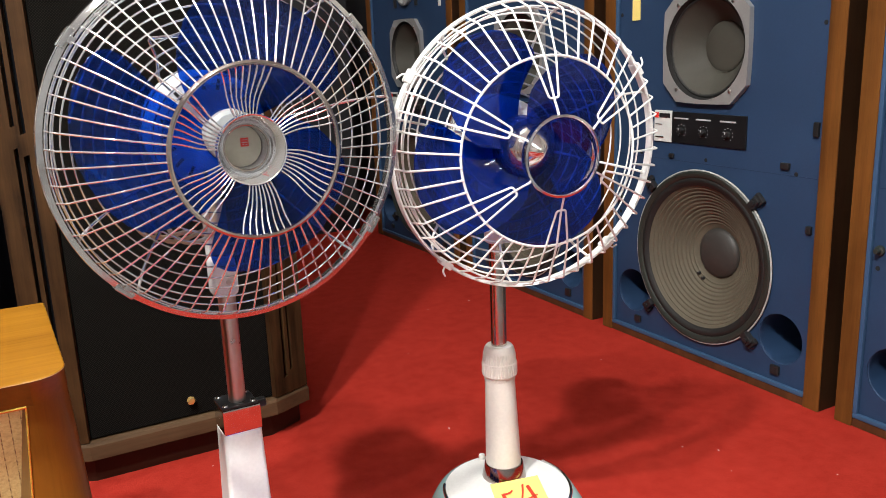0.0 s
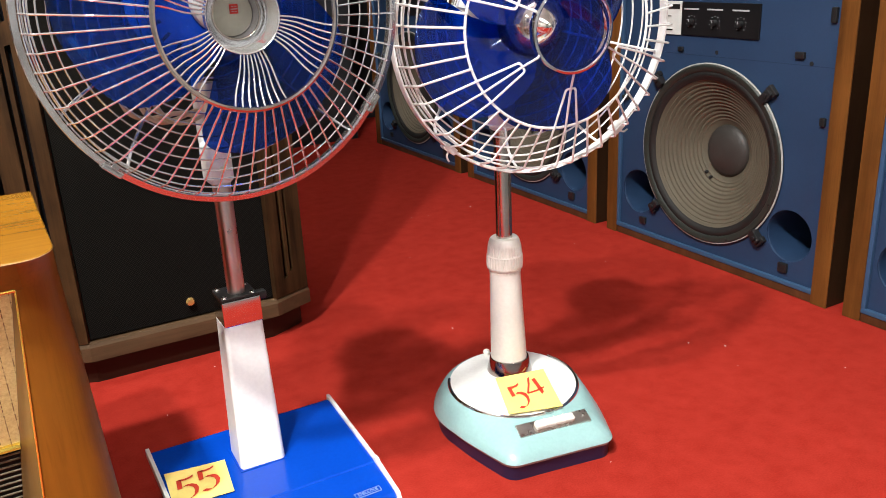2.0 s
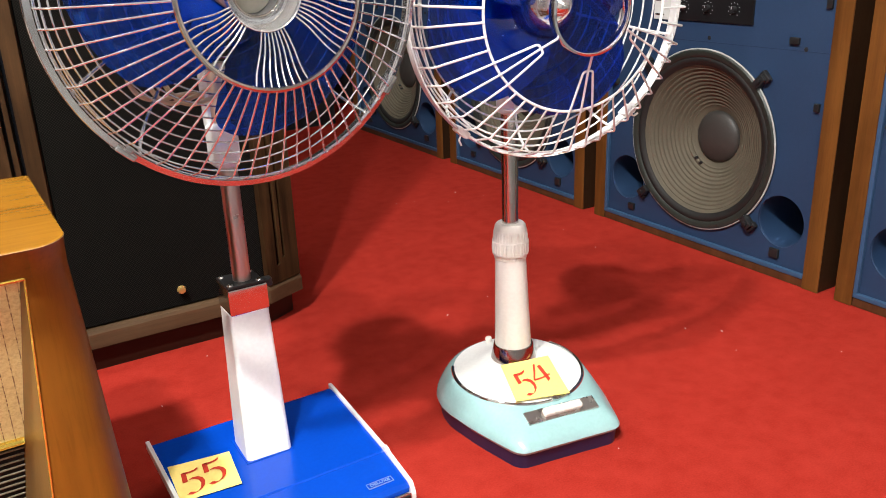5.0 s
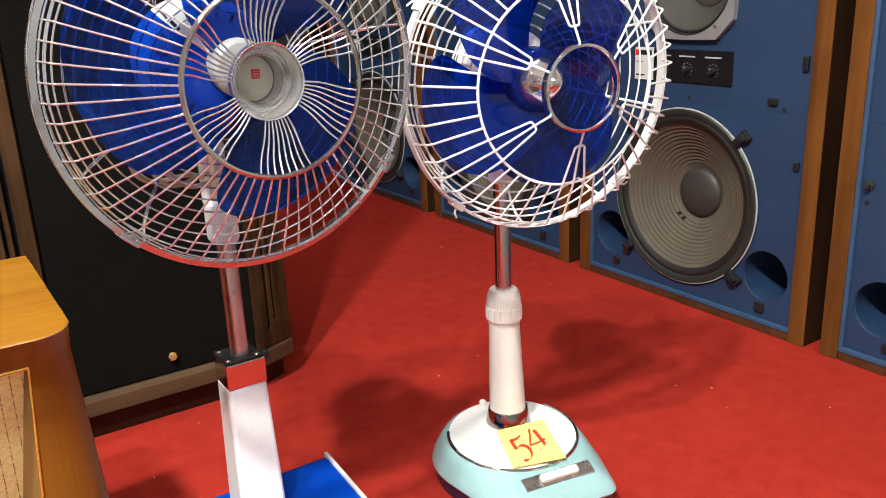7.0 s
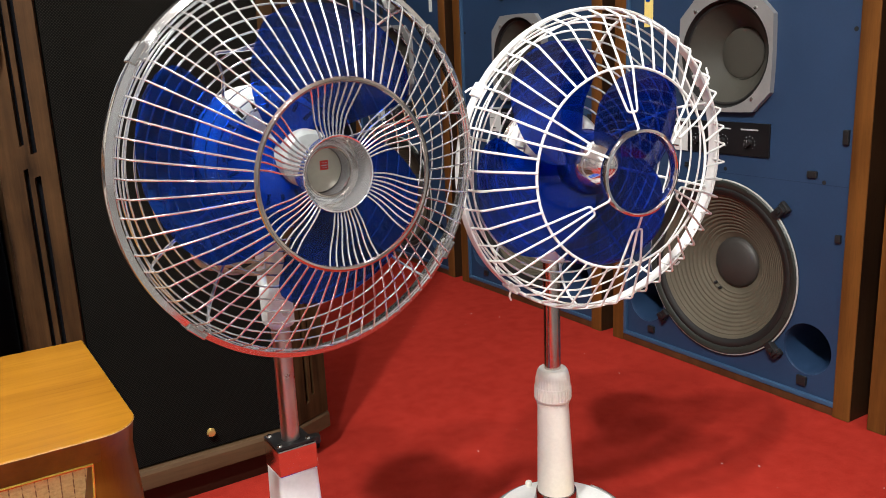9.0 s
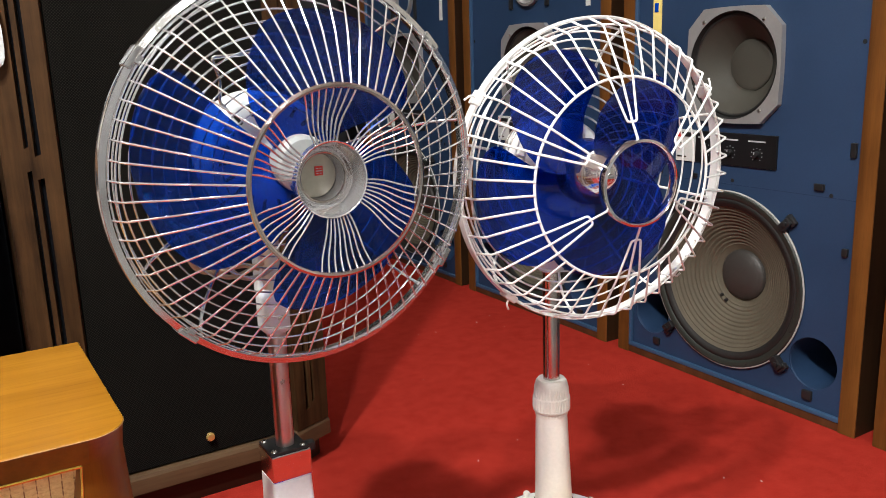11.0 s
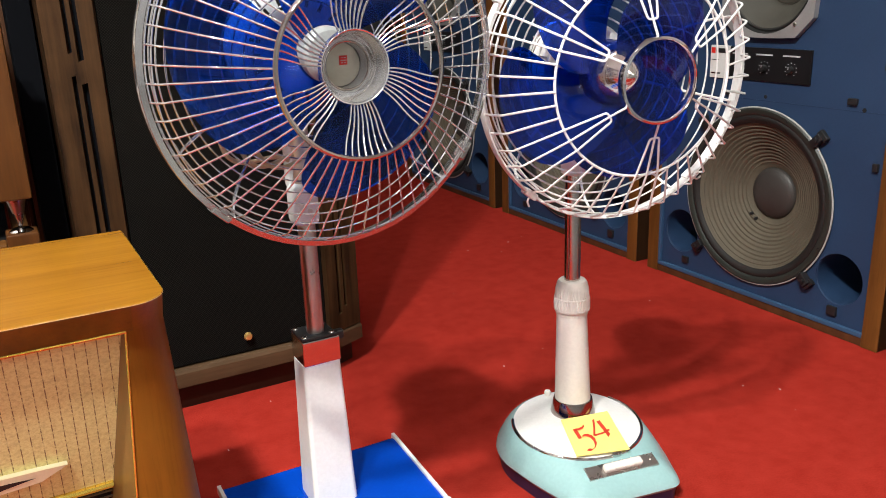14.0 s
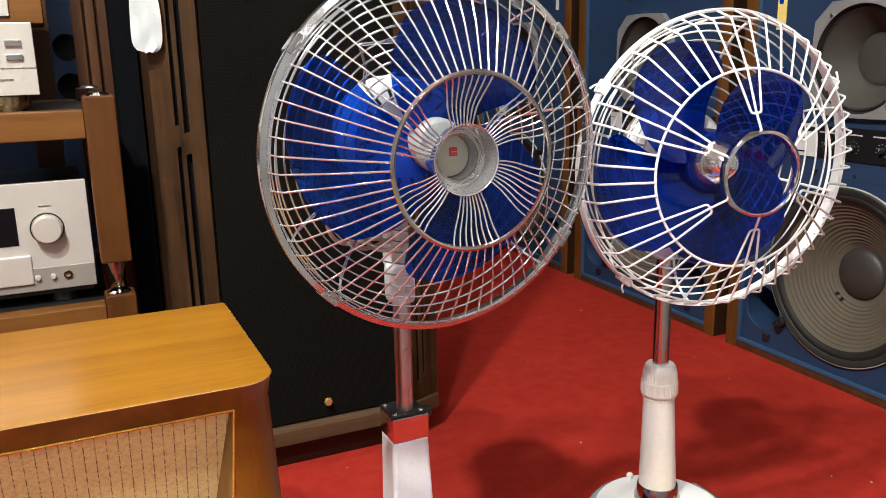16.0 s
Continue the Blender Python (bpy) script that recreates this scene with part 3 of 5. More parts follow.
# ---- black floorstanding loudspeaker with walnut moldings ----
def dark_speaker():
    x0, x1, y0, deep, high, ch, back = 0.028, 0.508, 1.517, 0.46, 1.12, 0.074, 0.031
    cx = (x0 + x1) / 2
    t = thing("floor_loudspeaker", "tall walnut loudspeaker with a black woven grille front", "loudspeaker", pose(cx, y0, 0))
    h = (x1 - x0) / 2
    outline = [(-h + 0.004, back + 0.012), (-h + ch, 0.009), (h - ch, 0.009), (h - 0.004, back + 0.012), (h - 0.004, deep), (-h + 0.004, deep)]
    part("cabinet", prism(bmesh.new(), outline, 0.05, high), WALNUT, t, "dark walnut cabinet", smooth=20)
    part("grille", boxed(-h + ch + 0.001, h - ch - 0.001, 0.0, 0.010, 0.088, high - 0.04, bevel=0.003), GRILLE, t, "black woven grille")
    # fluted corner posts, turned a little outwards
    wide, slew = math.hypot(ch, back), math.degrees(math.atan2(back, ch))
    for s in (-1, 1):
        slots = []
        for sx in ((-0.0035, 0.0113) if s < 0 else (-0.0113, 0.0035)):
            for z0, z1 in ((0.13, 0.604), (0.636, 1.05)):
                w, off = (0.0046, 0.012) if abs(sx) > 0.008 else (0.0034, 0.0)
                z0, z1 = z0 - off, z1 - off
                slots.append([(sx - w, z0), (sx + w, z0 + 0.003), (sx + w * 0.9, 0.5 * (z0 + z1)), (sx + w, z1), (sx - w, z1 - 0.003), (sx - w * 0.9, 0.5 * (z0 + z1))])
        bm = pierced(bmesh.new(), [(-wide / 2, 0.086), (wide / 2, 0.086), (wide / 2, high), (-wide / 2, high)], slots, -0.009, 0.003)
        bm.transform(Matrix.Translation((s * (h - ch / 2), back / 2, 0)) @ Matrix.Rotation(radians(slew * s), 4, "Z"))
        post = part("corner_post", bm, WALNUT, t, "walnut corner post with paired upright slots", smooth=20)
        # Black sheet close behind the slots stands in for the dark inside them.
        bm = boxed(-wide / 2 + 0.012, wide / 2 - 0.012, 0.0035, 0.006, 0.10, high - 0.02)
        bm.transform(Matrix.Translation((s * (h - ch / 2), back / 2, 0)) @ Matrix.Rotation(radians(slew * s), 4, "Z"))
        part("slot_dark_sheet", bm, MATTBLACK, post)
    b = 0.006
    mold = [(-h - b, back - 0.008), (-h + ch - 0.003, -b - 0.004), (h - ch + 0.003, -b - 0.004), (h + b, back - 0.008), (h + b, deep), (-h - b, deep)]
    part("base_molding", prism(bmesh.new(), mold, 0.052, 0.086, bevel=0.008), WALNUTX, t, "paler walnut base molding", smooth=20)
    part("plinth", prism(bmesh.new(), [(x * 0.985, y + 0.008) for x, y in outline], 0.0, 0.052), PLINTH, t, "dark recessed plinth", smooth=20)
    bm = turned([(0.0, 0.014), (0.006, 0.013), (0.008, 0.009), (0.006, 0.004), (0.0045, 0.0), (0.0045, -0.004)], 20)
    bm.transform(Matrix.Translation((0.010, 0.0, 0.121)))
    part("knob", bm, KNOBBRASS, t, "small polished brass knob")
    return t


dark_speaker()


# ---- chrome fan on a blue base ----
def blade_mesh(radii, low, high, d_low, d_high, camber=0.006, thick=0.0022, nu=22, nv=20):
    """A curved plastic blade. At each radius it spans the angles low to high (degrees) and twists from d_low to d_high."""
    bm = bmesh.new()
    faces, mid = [], 0.5 * (max(high) + min(low))
    wide = max(high) - min(low)
    for side in (0, 1):
        grid = []
        for i in range(nu + 1):
            u = radii[0] + (radii[-1] - radii[0]) * math.sin(0.5 * math.pi * i / nu)
            a0, a1 = np.interp(u, radii, low), np.interp(u, radii, high)
            row = []
            for j in range(nv + 1):
                q = j / nv
                a = a0 + (a1 - a0) * q
                k = (a - mid) / wide
                d = 0.5 * (d_low + d_high) + (d_high - d_low) * k * (0.35 + 0.65 * u / radii[-1]) - camber * (2 * k) ** 2
                d += (thick if side else 0) * (1 - 0.6 * (2 * q - 1) ** 2)
                row.append(bm.verts.new((u * math.cos(radians(a)), -d, u * math.sin(radians(a)))))
            grid.append(row)
        faces.append(grid)
        for i in range(nu):
            for j in range(nv):
                bm.faces.new((grid[i][j], grid[i][j + 1], grid[i + 1][j + 1], grid[i + 1][j]))
    a, b = faces
    edge = [(i, 0) for i in range(nu + 1)] + [(nu, j) for j in range(1, nv + 1)] + [(i, nv) for i in range(nu - 1, -1, -1)] + [(0, j) for j in range(nv - 1, 0, -1)]
    for (i, j), (k, l) in zip(edge, edge[1:] + edge[:1]):
        bm.faces.new((a[i][j], a[k][l], b[k][l], b[i][j]))
    return mesh_of(bm, "blade", 50)


def on(ob, m):
    ob.matrix_local = m
    return ob


def note(parent_name, text, corners, lift=0.0012):
    """A yellow paper note with a hand-written lot number; corners tl, tr, br, bl."""
    tl, tr, br, bl = [Vector(c) for c in corners]
    t = thing(parent_name, "yellow paper note with red hand-written number " + text, "paper note", Matrix.Translation((tl + tr + br + bl) / 4))
    o = (tl + tr + br + bl) / 4
    bm, n = bmesh.new(), 8
    nrm = (tr - tl).cross(tl - bl).normalized()
    for side in (0, 1):
        grid = []
        for i in range(n + 1):
            row = []
            for j in range(n + 1):
                u, v = i / n, j / n
                p = (tl * (1 - u) + tr * u) * (1 - v) + (bl * (1 - u) + br * u) * v - o
                curl = 0.0025 * (v - 0.5) ** 2 + 0.0015 * (u - 0.5) ** 2
                row.append(bm.verts.new(p + nrm * (lift * (1 if side else 0.5) + curl)))
            grid.append(row)
        for i in range(n):
            for j in range(n):
                bm.faces.new((grid[i][j], grid[i + 1][j], grid[i + 1][j + 1], grid[i][j + 1]))
    part("sheet", bm, PAPER, t)
    ex, ey = (tr - tl).normalized(), None
    ey = nrm.cross(ex)
    w, h = (tr - tl).length, (tl - bl).length
    for k, ch in enumerate(text):
        m = Matrix((ex, ey, nrm)).transposed().to_4x4()
        m.translation = ex * ((k - 0.5) * w * 0.35 - w * 0.02) + ey * (h * (-0.09 + 0.12 * k)) + nrm * (lift + 0.0012)
        digit("digit", ch, h * 0.65, t, m @ Matrix.Rotation(radians(6), 4, "Z"))
    return t


def stroke(bm, pts, width, slant=0.5):
    """A flat pen stroke of a broad nib through points of the x-y plane."""
    nib = Vector((math.cos(slant), math.sin(slant), 0)) * width / 2
    vs = [(bm.verts.new(Vector((x, y, 0)) - nib), bm.verts.new(Vector((x, y, 0)) + nib)) for x, y in pts]
    for (a, b), (c, d) in zip(vs, vs[1:]):
        bm.faces.new((a, b, d, c))


def digit(name, ch, high, parent, m):
    bm = bmesh.new()
    if ch == "5":
        stroke(bm, [(-0.13, 0.47), (-0.15, 0.28), (-0.17, 0.06)], 0.12, 0.1)
        stroke(bm, [(-0.17, 0.07), (-0.04, 0.15), (0.09, 0.13), (0.18, 0.03), (0.20, -0.12), (0.15, -0.29), (0.04, -0.42), (-0.09, -0.46), (-0.20, -0.40)], 0.12, 0.5)
        stroke(bm, [(-0.13, 0.44), (0.00, 0.42), (0.12, 0.44), (0.22, 0.50)], 0.075, 1.4)
    else:
        stroke(bm, [(0.06, 0.50), (-0.08, 0.22), (-0.27, -0.09)], 0.09, 0.3)
        stroke(bm, [(-0.29, -0.10), (0.02, -0.10), (0.30, -0.04)], 0.065, 1.5)
        stroke(bm, [(0.17, 0.40), (0.16, -0.05), (0.15, -0.50)], 0.125, 0.15)
    bm.transform(m @ Matrix.Diagonal((high, high, high, 1)))
    part(name, bm, REDINK, parent, smooth=0)


def back_guard(fan, hm, mat, rings, struts, rad, strut_rad, rim_r):
    """Concentric rear rings joined by a few bent struts. rings: (radius, depth)."""
    bm = bmesh.new()
    ring(bm, rings[0][0], rings[0][1], rad, 96, 6)
    bm.transform(hm)
    guard = part("rear_guard", bm, mat, fan, "rear wire guard of concentric rings")
    for r, d in rings[1:]:
        bm = ring(bmesh.new(), r, d, rad, 96, 6)
        bm.transform(hm)
        part("guard_ring", bm, mat, guard)
    pts = [(rim_r - 0.003, 0, 0), (rim_r - 0.008, 0.016, 0), (rings[0][0], -rings[0][1] + 0.003, 0)] + [(r, -d + 0.003, 0) for r, d in rings[1:]]
    me = mesh_of(wire(pts, strut_rad, 6), "strut", 40)
    me.materials.append(mat)
    for a in struts:
        on(part("strut", me, mat, guard), hm @ spin(radians(a)))
    return guard


def move3d(bm, x, y, z):
    bm.transform(Matrix.Translation((x, y, z)))
    return bm


def chrome_fan():
    ox, oy = 0.252, 1.066
    t = thing("chrome_pedestal_fan", "chrome wire pedestal fan with clear blue blades on blue base", "electric fan", pose(ox, oy, 0))
    B = Matrix.Translation((-ox, -oy, 0))

    def add(name, bm, mat, parent=t, label="", smooth=40):
        bm.transform(B)
        return part(name, bm, mat, parent, label, smooth)

    def tapered(bm):
        """The base narrows a little towards the front."""
        for v in bm.verts:
            v.co.x += (v.co.x - 0.1185) / 0.27 * 0.062 * (v.co.y - 1.136)
        return bm

    # base: blue top between white side rails, stepped forward
    bm = bmesh.new()
    side = [(1.132, 0.004), (1.132, 0.064), (1.120, 0.066), (0.942, 0.066), (0.940, 0.0645), (0.938, 0.0655), (0.872, 0.061), (0.866, 0.057), (0.866, 0.004)]
    for i, (y, z) in enumerate(side):
        inset = 0.022 if z < 0.01 else 0.0
        bm.verts.new((0.1235 + inset, y, z)), bm.verts.new((0.3845 - inset, y, z))
    bm.verts.ensure_lookup_table()
    n = len(side)
    for i in range(n):
        j = (i + 1) % n
        bm.faces.new((bm.verts[2 * i], bm.verts[2 * j], bm.verts[2 * j + 1], bm.verts[2 * i + 1]))
    bm.faces.new([bm.verts[2 * i] for i in range(n)]), bm.faces.new([bm.verts[2 * i + 1] for i in range(n)])
    base = add("base", tapered(bm), BLUETOP, t, "glossy blue lacquered base plate", 25)
    for x in (0.1185, 0.3845):
        bm = bmesh.new()
        prof = [(1.136, 0.058), (1.136, 0.070), (0.944, 0.070), (0.942, 0.073), (0.934, 0.073), (0.930, 0.070), (0.866, 0.064), (0.858, 0.052), (0.858, 0.004), (0.867, 0.004), (0.867, 0.048), (0.872, 0.054)]
        lo, hi = [bm.verts.new((x, y, z)) for y, z in prof], [bm.verts.new((x + 0.005, y, z)) for y, z in prof]
        for i in range(len(prof)):
            j = (i + 1) % len(prof)
            bm.faces.new((lo[i], lo[j], hi[j], hi[i]))
        bm.faces.new(lo), bm.faces.new(hi[::-1])
        add("side_rail", tapered(bm), WHITE, t, "white side rail", 25)
    front = add("front_strip", tapered(boxed(0.1235, 0.3845, 0.859, 0.866, 0.004, 0.054, bevel=0.002)), CHROME, t, "chrome front strip")
    add("switch_panel", tapered(boxed(0.335, 0.382, 0.8575, 0.860, 0.030, 0.052, bevel=0.001)), BLACK, front)
    frame_bm = bmesh.new()
    for x0, x1, y0, y1 in ((0.322, 0.356, 0.8830, 0.8835), (0.322, 0.356, 0.8925, 0.8930), (0.322, 0.3225, 0.8830, 0.8930), (0.3555, 0.356, 0.8830, 0.8930)):
        box(frame_bm, x0, x1, y0, y1, 0.0600, 0.0629)
    add("badge_frame", frame_bm, BADGEPRINT, base, smooth=0)
    lettering("DELUXE", 0.0046, BADGEPRINT, "badge_word", base, B @ pose(0.339, 0.8880, 0.0628, 3.9), wide=1.15)
    # tapering white column
    bm = bmesh.new()
    lo = [(0.2175, 1.0155), (0.277, 1.0135), (0.280, 1.075), (0.2195, 1.077)]
    hi = [(0.2275, 1.0435), (0.2778, 1.0415), (0.2793, 1.0895), (0.229, 1.0915)]
    prism_lo, prism_hi = [bm.verts.new((x, y, 0.0664)) for x, y in lo], [bm.verts.new((x, y, 0.2565)) for x, y in hi]
    for i in range(4):
        bm.faces.new((prism_lo[i], prism_lo[(i + 1) % 4], prism_hi[(i + 1) % 4], prism_hi[i]))
    bm.faces.new(prism_lo[::-1]), bm.faces.new(prism_hi)
    bmesh.ops.bevel(bm, geom=[e for e in bm.edges if abs(e.verts[0].co.z - e.verts[1].co.z) > 0.1], offset=0.006, segments=3, affect="EDGES", profile=0.5)
    add("column", bm, WHITE, t, "tapering white square column")
    add("column_foot", boxed(0.2155, 0.2790, 1.0125, 1.0785, 0.0655, 0.0672, bevel=0.0008), BLUETOP, t)
    collar = add("collar", boxed(0.2285, 0.2785, 1.0425, 1.0905, 0.2565, 0.291, bevel=0.002), CHROME, t, "square chrome collar")
    add("collar_cap", boxed(0.229, 0.276, 1.0445, 1.0895, 0.291, 0.2945, bevel=0.001), BLACK, collar)
    for x, y in ((0.234, 1.050), (0.2705, 1.050), (0.234, 1.084), (0.2705, 1.084)):
        add("screw", move(turned([(0.0, 0.2968), (0.003, 0.2964), (0.0042, 0.2943)], 10, "z"), x, y), STEEL, collar)
    bm = boxed(0.2775, 0.2915, 1.058, 1.070, 0.278, 0.290, bevel=0.003)
    add("clamp_knob", bm, BLACK, collar)
    add("pole", move(turned([(0.0, 0.285), (0.0112, 0.285), (0.0112, 0.56), (0.0, 0.56)], 28, "z"), 0.2541, 1.0648), SATIN, t, "satin chrome telescopic pole")
    # head
    hm = B @ Matrix.Translation((0.2412, 0.9121, 0.6448)) @ Matrix.Rotation(radians(1.4), 4, "Z") @ Matrix.Rotation(radians(0.84), 4, "X")
    axle = hm @ Matrix.Translation((0, 0, 0.008))
    bm = boxed(0.2345, 0.2675, 1.044, 1.078, 0.440, 0.492, bevel=0.0085, seg=3)
    neck = add("neck", bm, MOTOR, t, "pale enamelled neck bracket")
    add("neck_arm", boxed(0.2375, 0.2515, 1.066, 1.086, 0.484, 0.605, bevel=0.005, seg=3), MOTOR, neck)
    add("screw", move3d(turned([(0.0, 0.0015), (0.003, 0.001), (0.0036, -0.001)], 12), 0.2535, 1.0440, 0.460), STEEL, neck)
    bm = turned([(0.0, -0.080), (0.060, -0.080), (0.0645, -0.083), (0.066, -0.090), (0.066, -0.14), (0.058, -0.172), (0.037, -0.195), (0.0, -0.202)], 40)
    bm.transform(axle)
    motor = part("motor", bm, MOTOR, t, "pale grey motor housing with slots")
    for k in range(20):
        bm = boxed(-0.0019, 0.0019, 0.0795, 0.0815, 0.0455, 0.0575, bevel=0.0003)
        bm.transform(axle @ spin(radians(18 * k + 4)))
        part("vent_slot", bm, HOLE, motor)
    bm = turned([(0.0, -0.02), (0.006, -0.02), (0.006, -0.086), (0.0, -0.086)], 12)
    bm.transform(axle)
    part("shaft", bm, STEEL, t)
    me = blade_mesh((0.022, 0.050, 0.080, 0.100, 0.115, 0.130, 0.138, 0.145, 0.150, 0.154, 0.157),
                    (10, 6.5, 4, 2, 0.5, 0, 0.5, 2, 4.5, 8.5, 17), (132, 120, 109, 101, 93.5, 87, 82, 70, 57, 48, 33), -0.030, 0.006)
    me.materials.append(BLADE_A)
    for a in (138, 18, 258):
        on(part("blade", me, BLADE_A, t, "clear blue plastic blade"), axle @ spin(radians(a)))
    bm = turned([(0.0, 0.012), (0.004, 0.012), (0.005, 0.006), (0.024, 0.005), (0.0280, 0.001), (0.0285, -0.018), (0.0, -0.018)], 36)
    bm.transform(axle)
    part("hub", bm, HUBPALE, t, "pale plastic blade hub")
    # rim with four clips
    bm = revolve(bmesh.new(), [(0.1832, 0.0075), (0.1838, 0.0094), (0.1892, 0.0077), (0.1899, 0.0060), (0.1899, -0.003), (0.1888, -0.0075), (0.1850, -0.008), (0.1845, 0.0)], 120, "y", True)
    bm.transform(hm)
    rim = part("rim", bm, DARKRIM, t, "broad satin chrome rim band")
    for a in (143, 40, -133, -35):
        bm = boxed(0.184, 0.1912, -0.0108, 0.0100, -0.011, 0.011, bevel=0.002)
        box(bm, 0.180, 0.186, -0.0115, -0.009, -0.004, 0.004, bevel=0.001)
        bm.transform(hm @ spin(radians(a)))
        part("clip", bm, DARKRIM, rim, "sprung chrome clip")
    # front guard
    bm = ring(bmesh.new(), 0.0850, 0.0785, 0.0026, 96, 8)
    bm.transform(hm)
    guard = part("front_guard", bm, COPPER_RING, t, "front wire guard with a bright middle ring")
    prof = rounded([(0.0850, -0.0745, 0), (0.132, -0.0535, 0), (0.1755, -0.0275, 0), (0.1862, 0.0, 0)], 0.004, 3)
    me = mesh_of(wire(prof, 0.00098, 6), "wire", 60)
    me.materials.append(WIRE)
    for k in range(66):
        on(part("wire", me, WIRE, guard), hm @ spin(2 * math.pi * (k + 0.3) / 66))
    for r, d in ((0.1780, 0.0185), (0.1818, 0.0085)):
        bm = ring(bmesh.new(), r, d, 0.0009, 96, 6)
        bm.transform(hm)
        part("guard_ring", bm, WIRE, guard)
    for g in range(6):
        for k in range(8):
            q = (k - 3.5) / 3.5
            a0, a1 = radians(97 + 60 * g - 17.5 * q), radians(92.5 + 60 * g - 17.5 * q)
            pts = []
            for i in range(13):
                s = i / 12
                r = 0.0355 + (0.0850 - 0.0355) * s
                a = a0 + (a1 - a0) * s + radians(0.8) * math.sin(2 * math.pi * s)
                d = 0.062 + (0.0765 - 0.062) * s - 0.003 * math.sin(math.pi * s)
                pts.append((r * math.cos(a), -d, r * math.sin(a)))
            bm = wire(pts, 0.00092, 6)
            bm.transform(hm)
            part("wire", bm, WIRE, guard)
    bm = turned([(0.0218, 0.0405), (0.0222, 0.0425), (0.0238, 0.0428), (0.0250, 0.0410), (0.0285, 0.0440), (0.0326, 0.0590), (0.0340, 0.0634), (0.0351, 0.0640), (0.0359, 0.0625), (0.0355, 0.0550), (0.0300, 0.0400), (0.0245, 0.0170), (0.0, 0.0165)], 56)
    bm.transform(hm)
    cap = part("centre_cap", bm, CAPSILVER, t, "silver dished centre cap with a red badge")
    bm = ring(bmesh.new(), 0.0232, 0.0428, 0.0011, 56, 8)
    bm.transform(hm)
    part("cap_ring", bm, COPPER_RING, cap, "thin dark ring round the well")
    bm = turned([(0.0219, 0.0420), (0.0216, 0.0215), (0.0, 0.0205)], 48)
    bm.transform(hm)
    part("cap_well", bm, WELL, cap, "dark recessed well wall")
    bm = turned([(0.0, 0.0262), (0.0185, 0.0262), (0.0212, 0.0256), (0.0214, 0.0215)], 48)
    bm.transform(hm)
    part("cap_disc", bm, CAPDISC, cap, "pale beige disc in the cap")
    bm = boxed(-0.0010, 0.0074, -0.0272, -0.0258, -0.0005, 0.0085, bevel=0.0003)
    bm.transform(hm)
    badge = part("badge", bm, REDBADGE, cap)
    bm = boxed(0.0000, 0.0064, -0.0277, -0.0268, 0.0036, 0.0043)
    for bx, bz in ((0.0006, 0.0062), (0.0038, 0.0062), (0.0006, 0.0014), (0.0038, 0.0014)):
        box(bm, bx, bx + 0.0020, -0.0277, -0.0268, bz, bz + 0.0005)
    bm.transform(hm)
    part("badge_mark", bm, PALEPRINT, badge, smooth=0)
    # mains cord gathered behind the guard
    for q in range(3):
        pts = []
        for i in range(33):
            s = i / 32
            a = radians(188 + 74 * s)
            r = 0.112 + 0.010 * math.sin(3.1 * s * math.pi + q) + 0.006 * q
            pts.append((r * math.cos(a), 0.072 + 0.012 * q + 0.008 * math.sin(5 * s + 2 * q), r * math.sin(a)))
        bm = wire(pts, 0.0026, 8)
        bm.transform(hm)
        part("cord", bm, CORD, t, "beige mains cord looped behind the guard")
    # rear guard
    rings = [(0.178, -0.012), (0.172, -0.022), (0.164, -0.031), (0.154, -0.038), (0.143, -0.044), (0.131, -0.049), (0.119, -0.053), (0.107, -0.056), (0.095, -0.058), (0.083, -0.059), (0.070, -0.060), (0.060, -0.060)]
    back_guard(t, hm, WIRE, rings, (12, 52, 207, 232, 313), 0.00095, 0.0017, 0.187)
    hook = [(r * math.cos(radians(a)), d, r * math.sin(radians(a))) for r, a, d in ((0.070, 128, 0.072), (0.088, 130, 0.062), (0.104, 122.5, 0.058), (0.127, 120, 0.054), (0.114, 97, 0.056), (0.108, 84, 0.058))]
    bm = wire(rounded(hook, 0.004, 4), 0.0016, 8)
    bm.transform(hm)
    part("guard_bracket", bm, WIRE, t, "bent wire bracket behind the blades")
    return t


def move(bm, x, y, z=0.0):
    bm.transform(Matrix.Translation((x, y, z)))
    return bm


COPPER_RING = metal("warm_chrome", (0.60, 0.53, 0.48), 0.14)
CAPSILVER = metal("polished_silver", (0.94, 0.94, 0.95), 0.08, pure=0.88)
WELL = metal("dark_well_chrome", (0.52, 0.52, 0.58), 0.2, pure=0.8)
CAPDISC = painted("beige_disc_enamel", (0.58, 0.54, 0.44), 0.12, 0.1, 200, 30, 0.02, metal=0.3)
chrome_fan()
note("lot_note", "55", [(0.128, 1.063, 0.0665), (0.205, 1.052, 0.0665), (0.196, 0.976, 0.0665), (0.123, 0.983, 0.0665)])


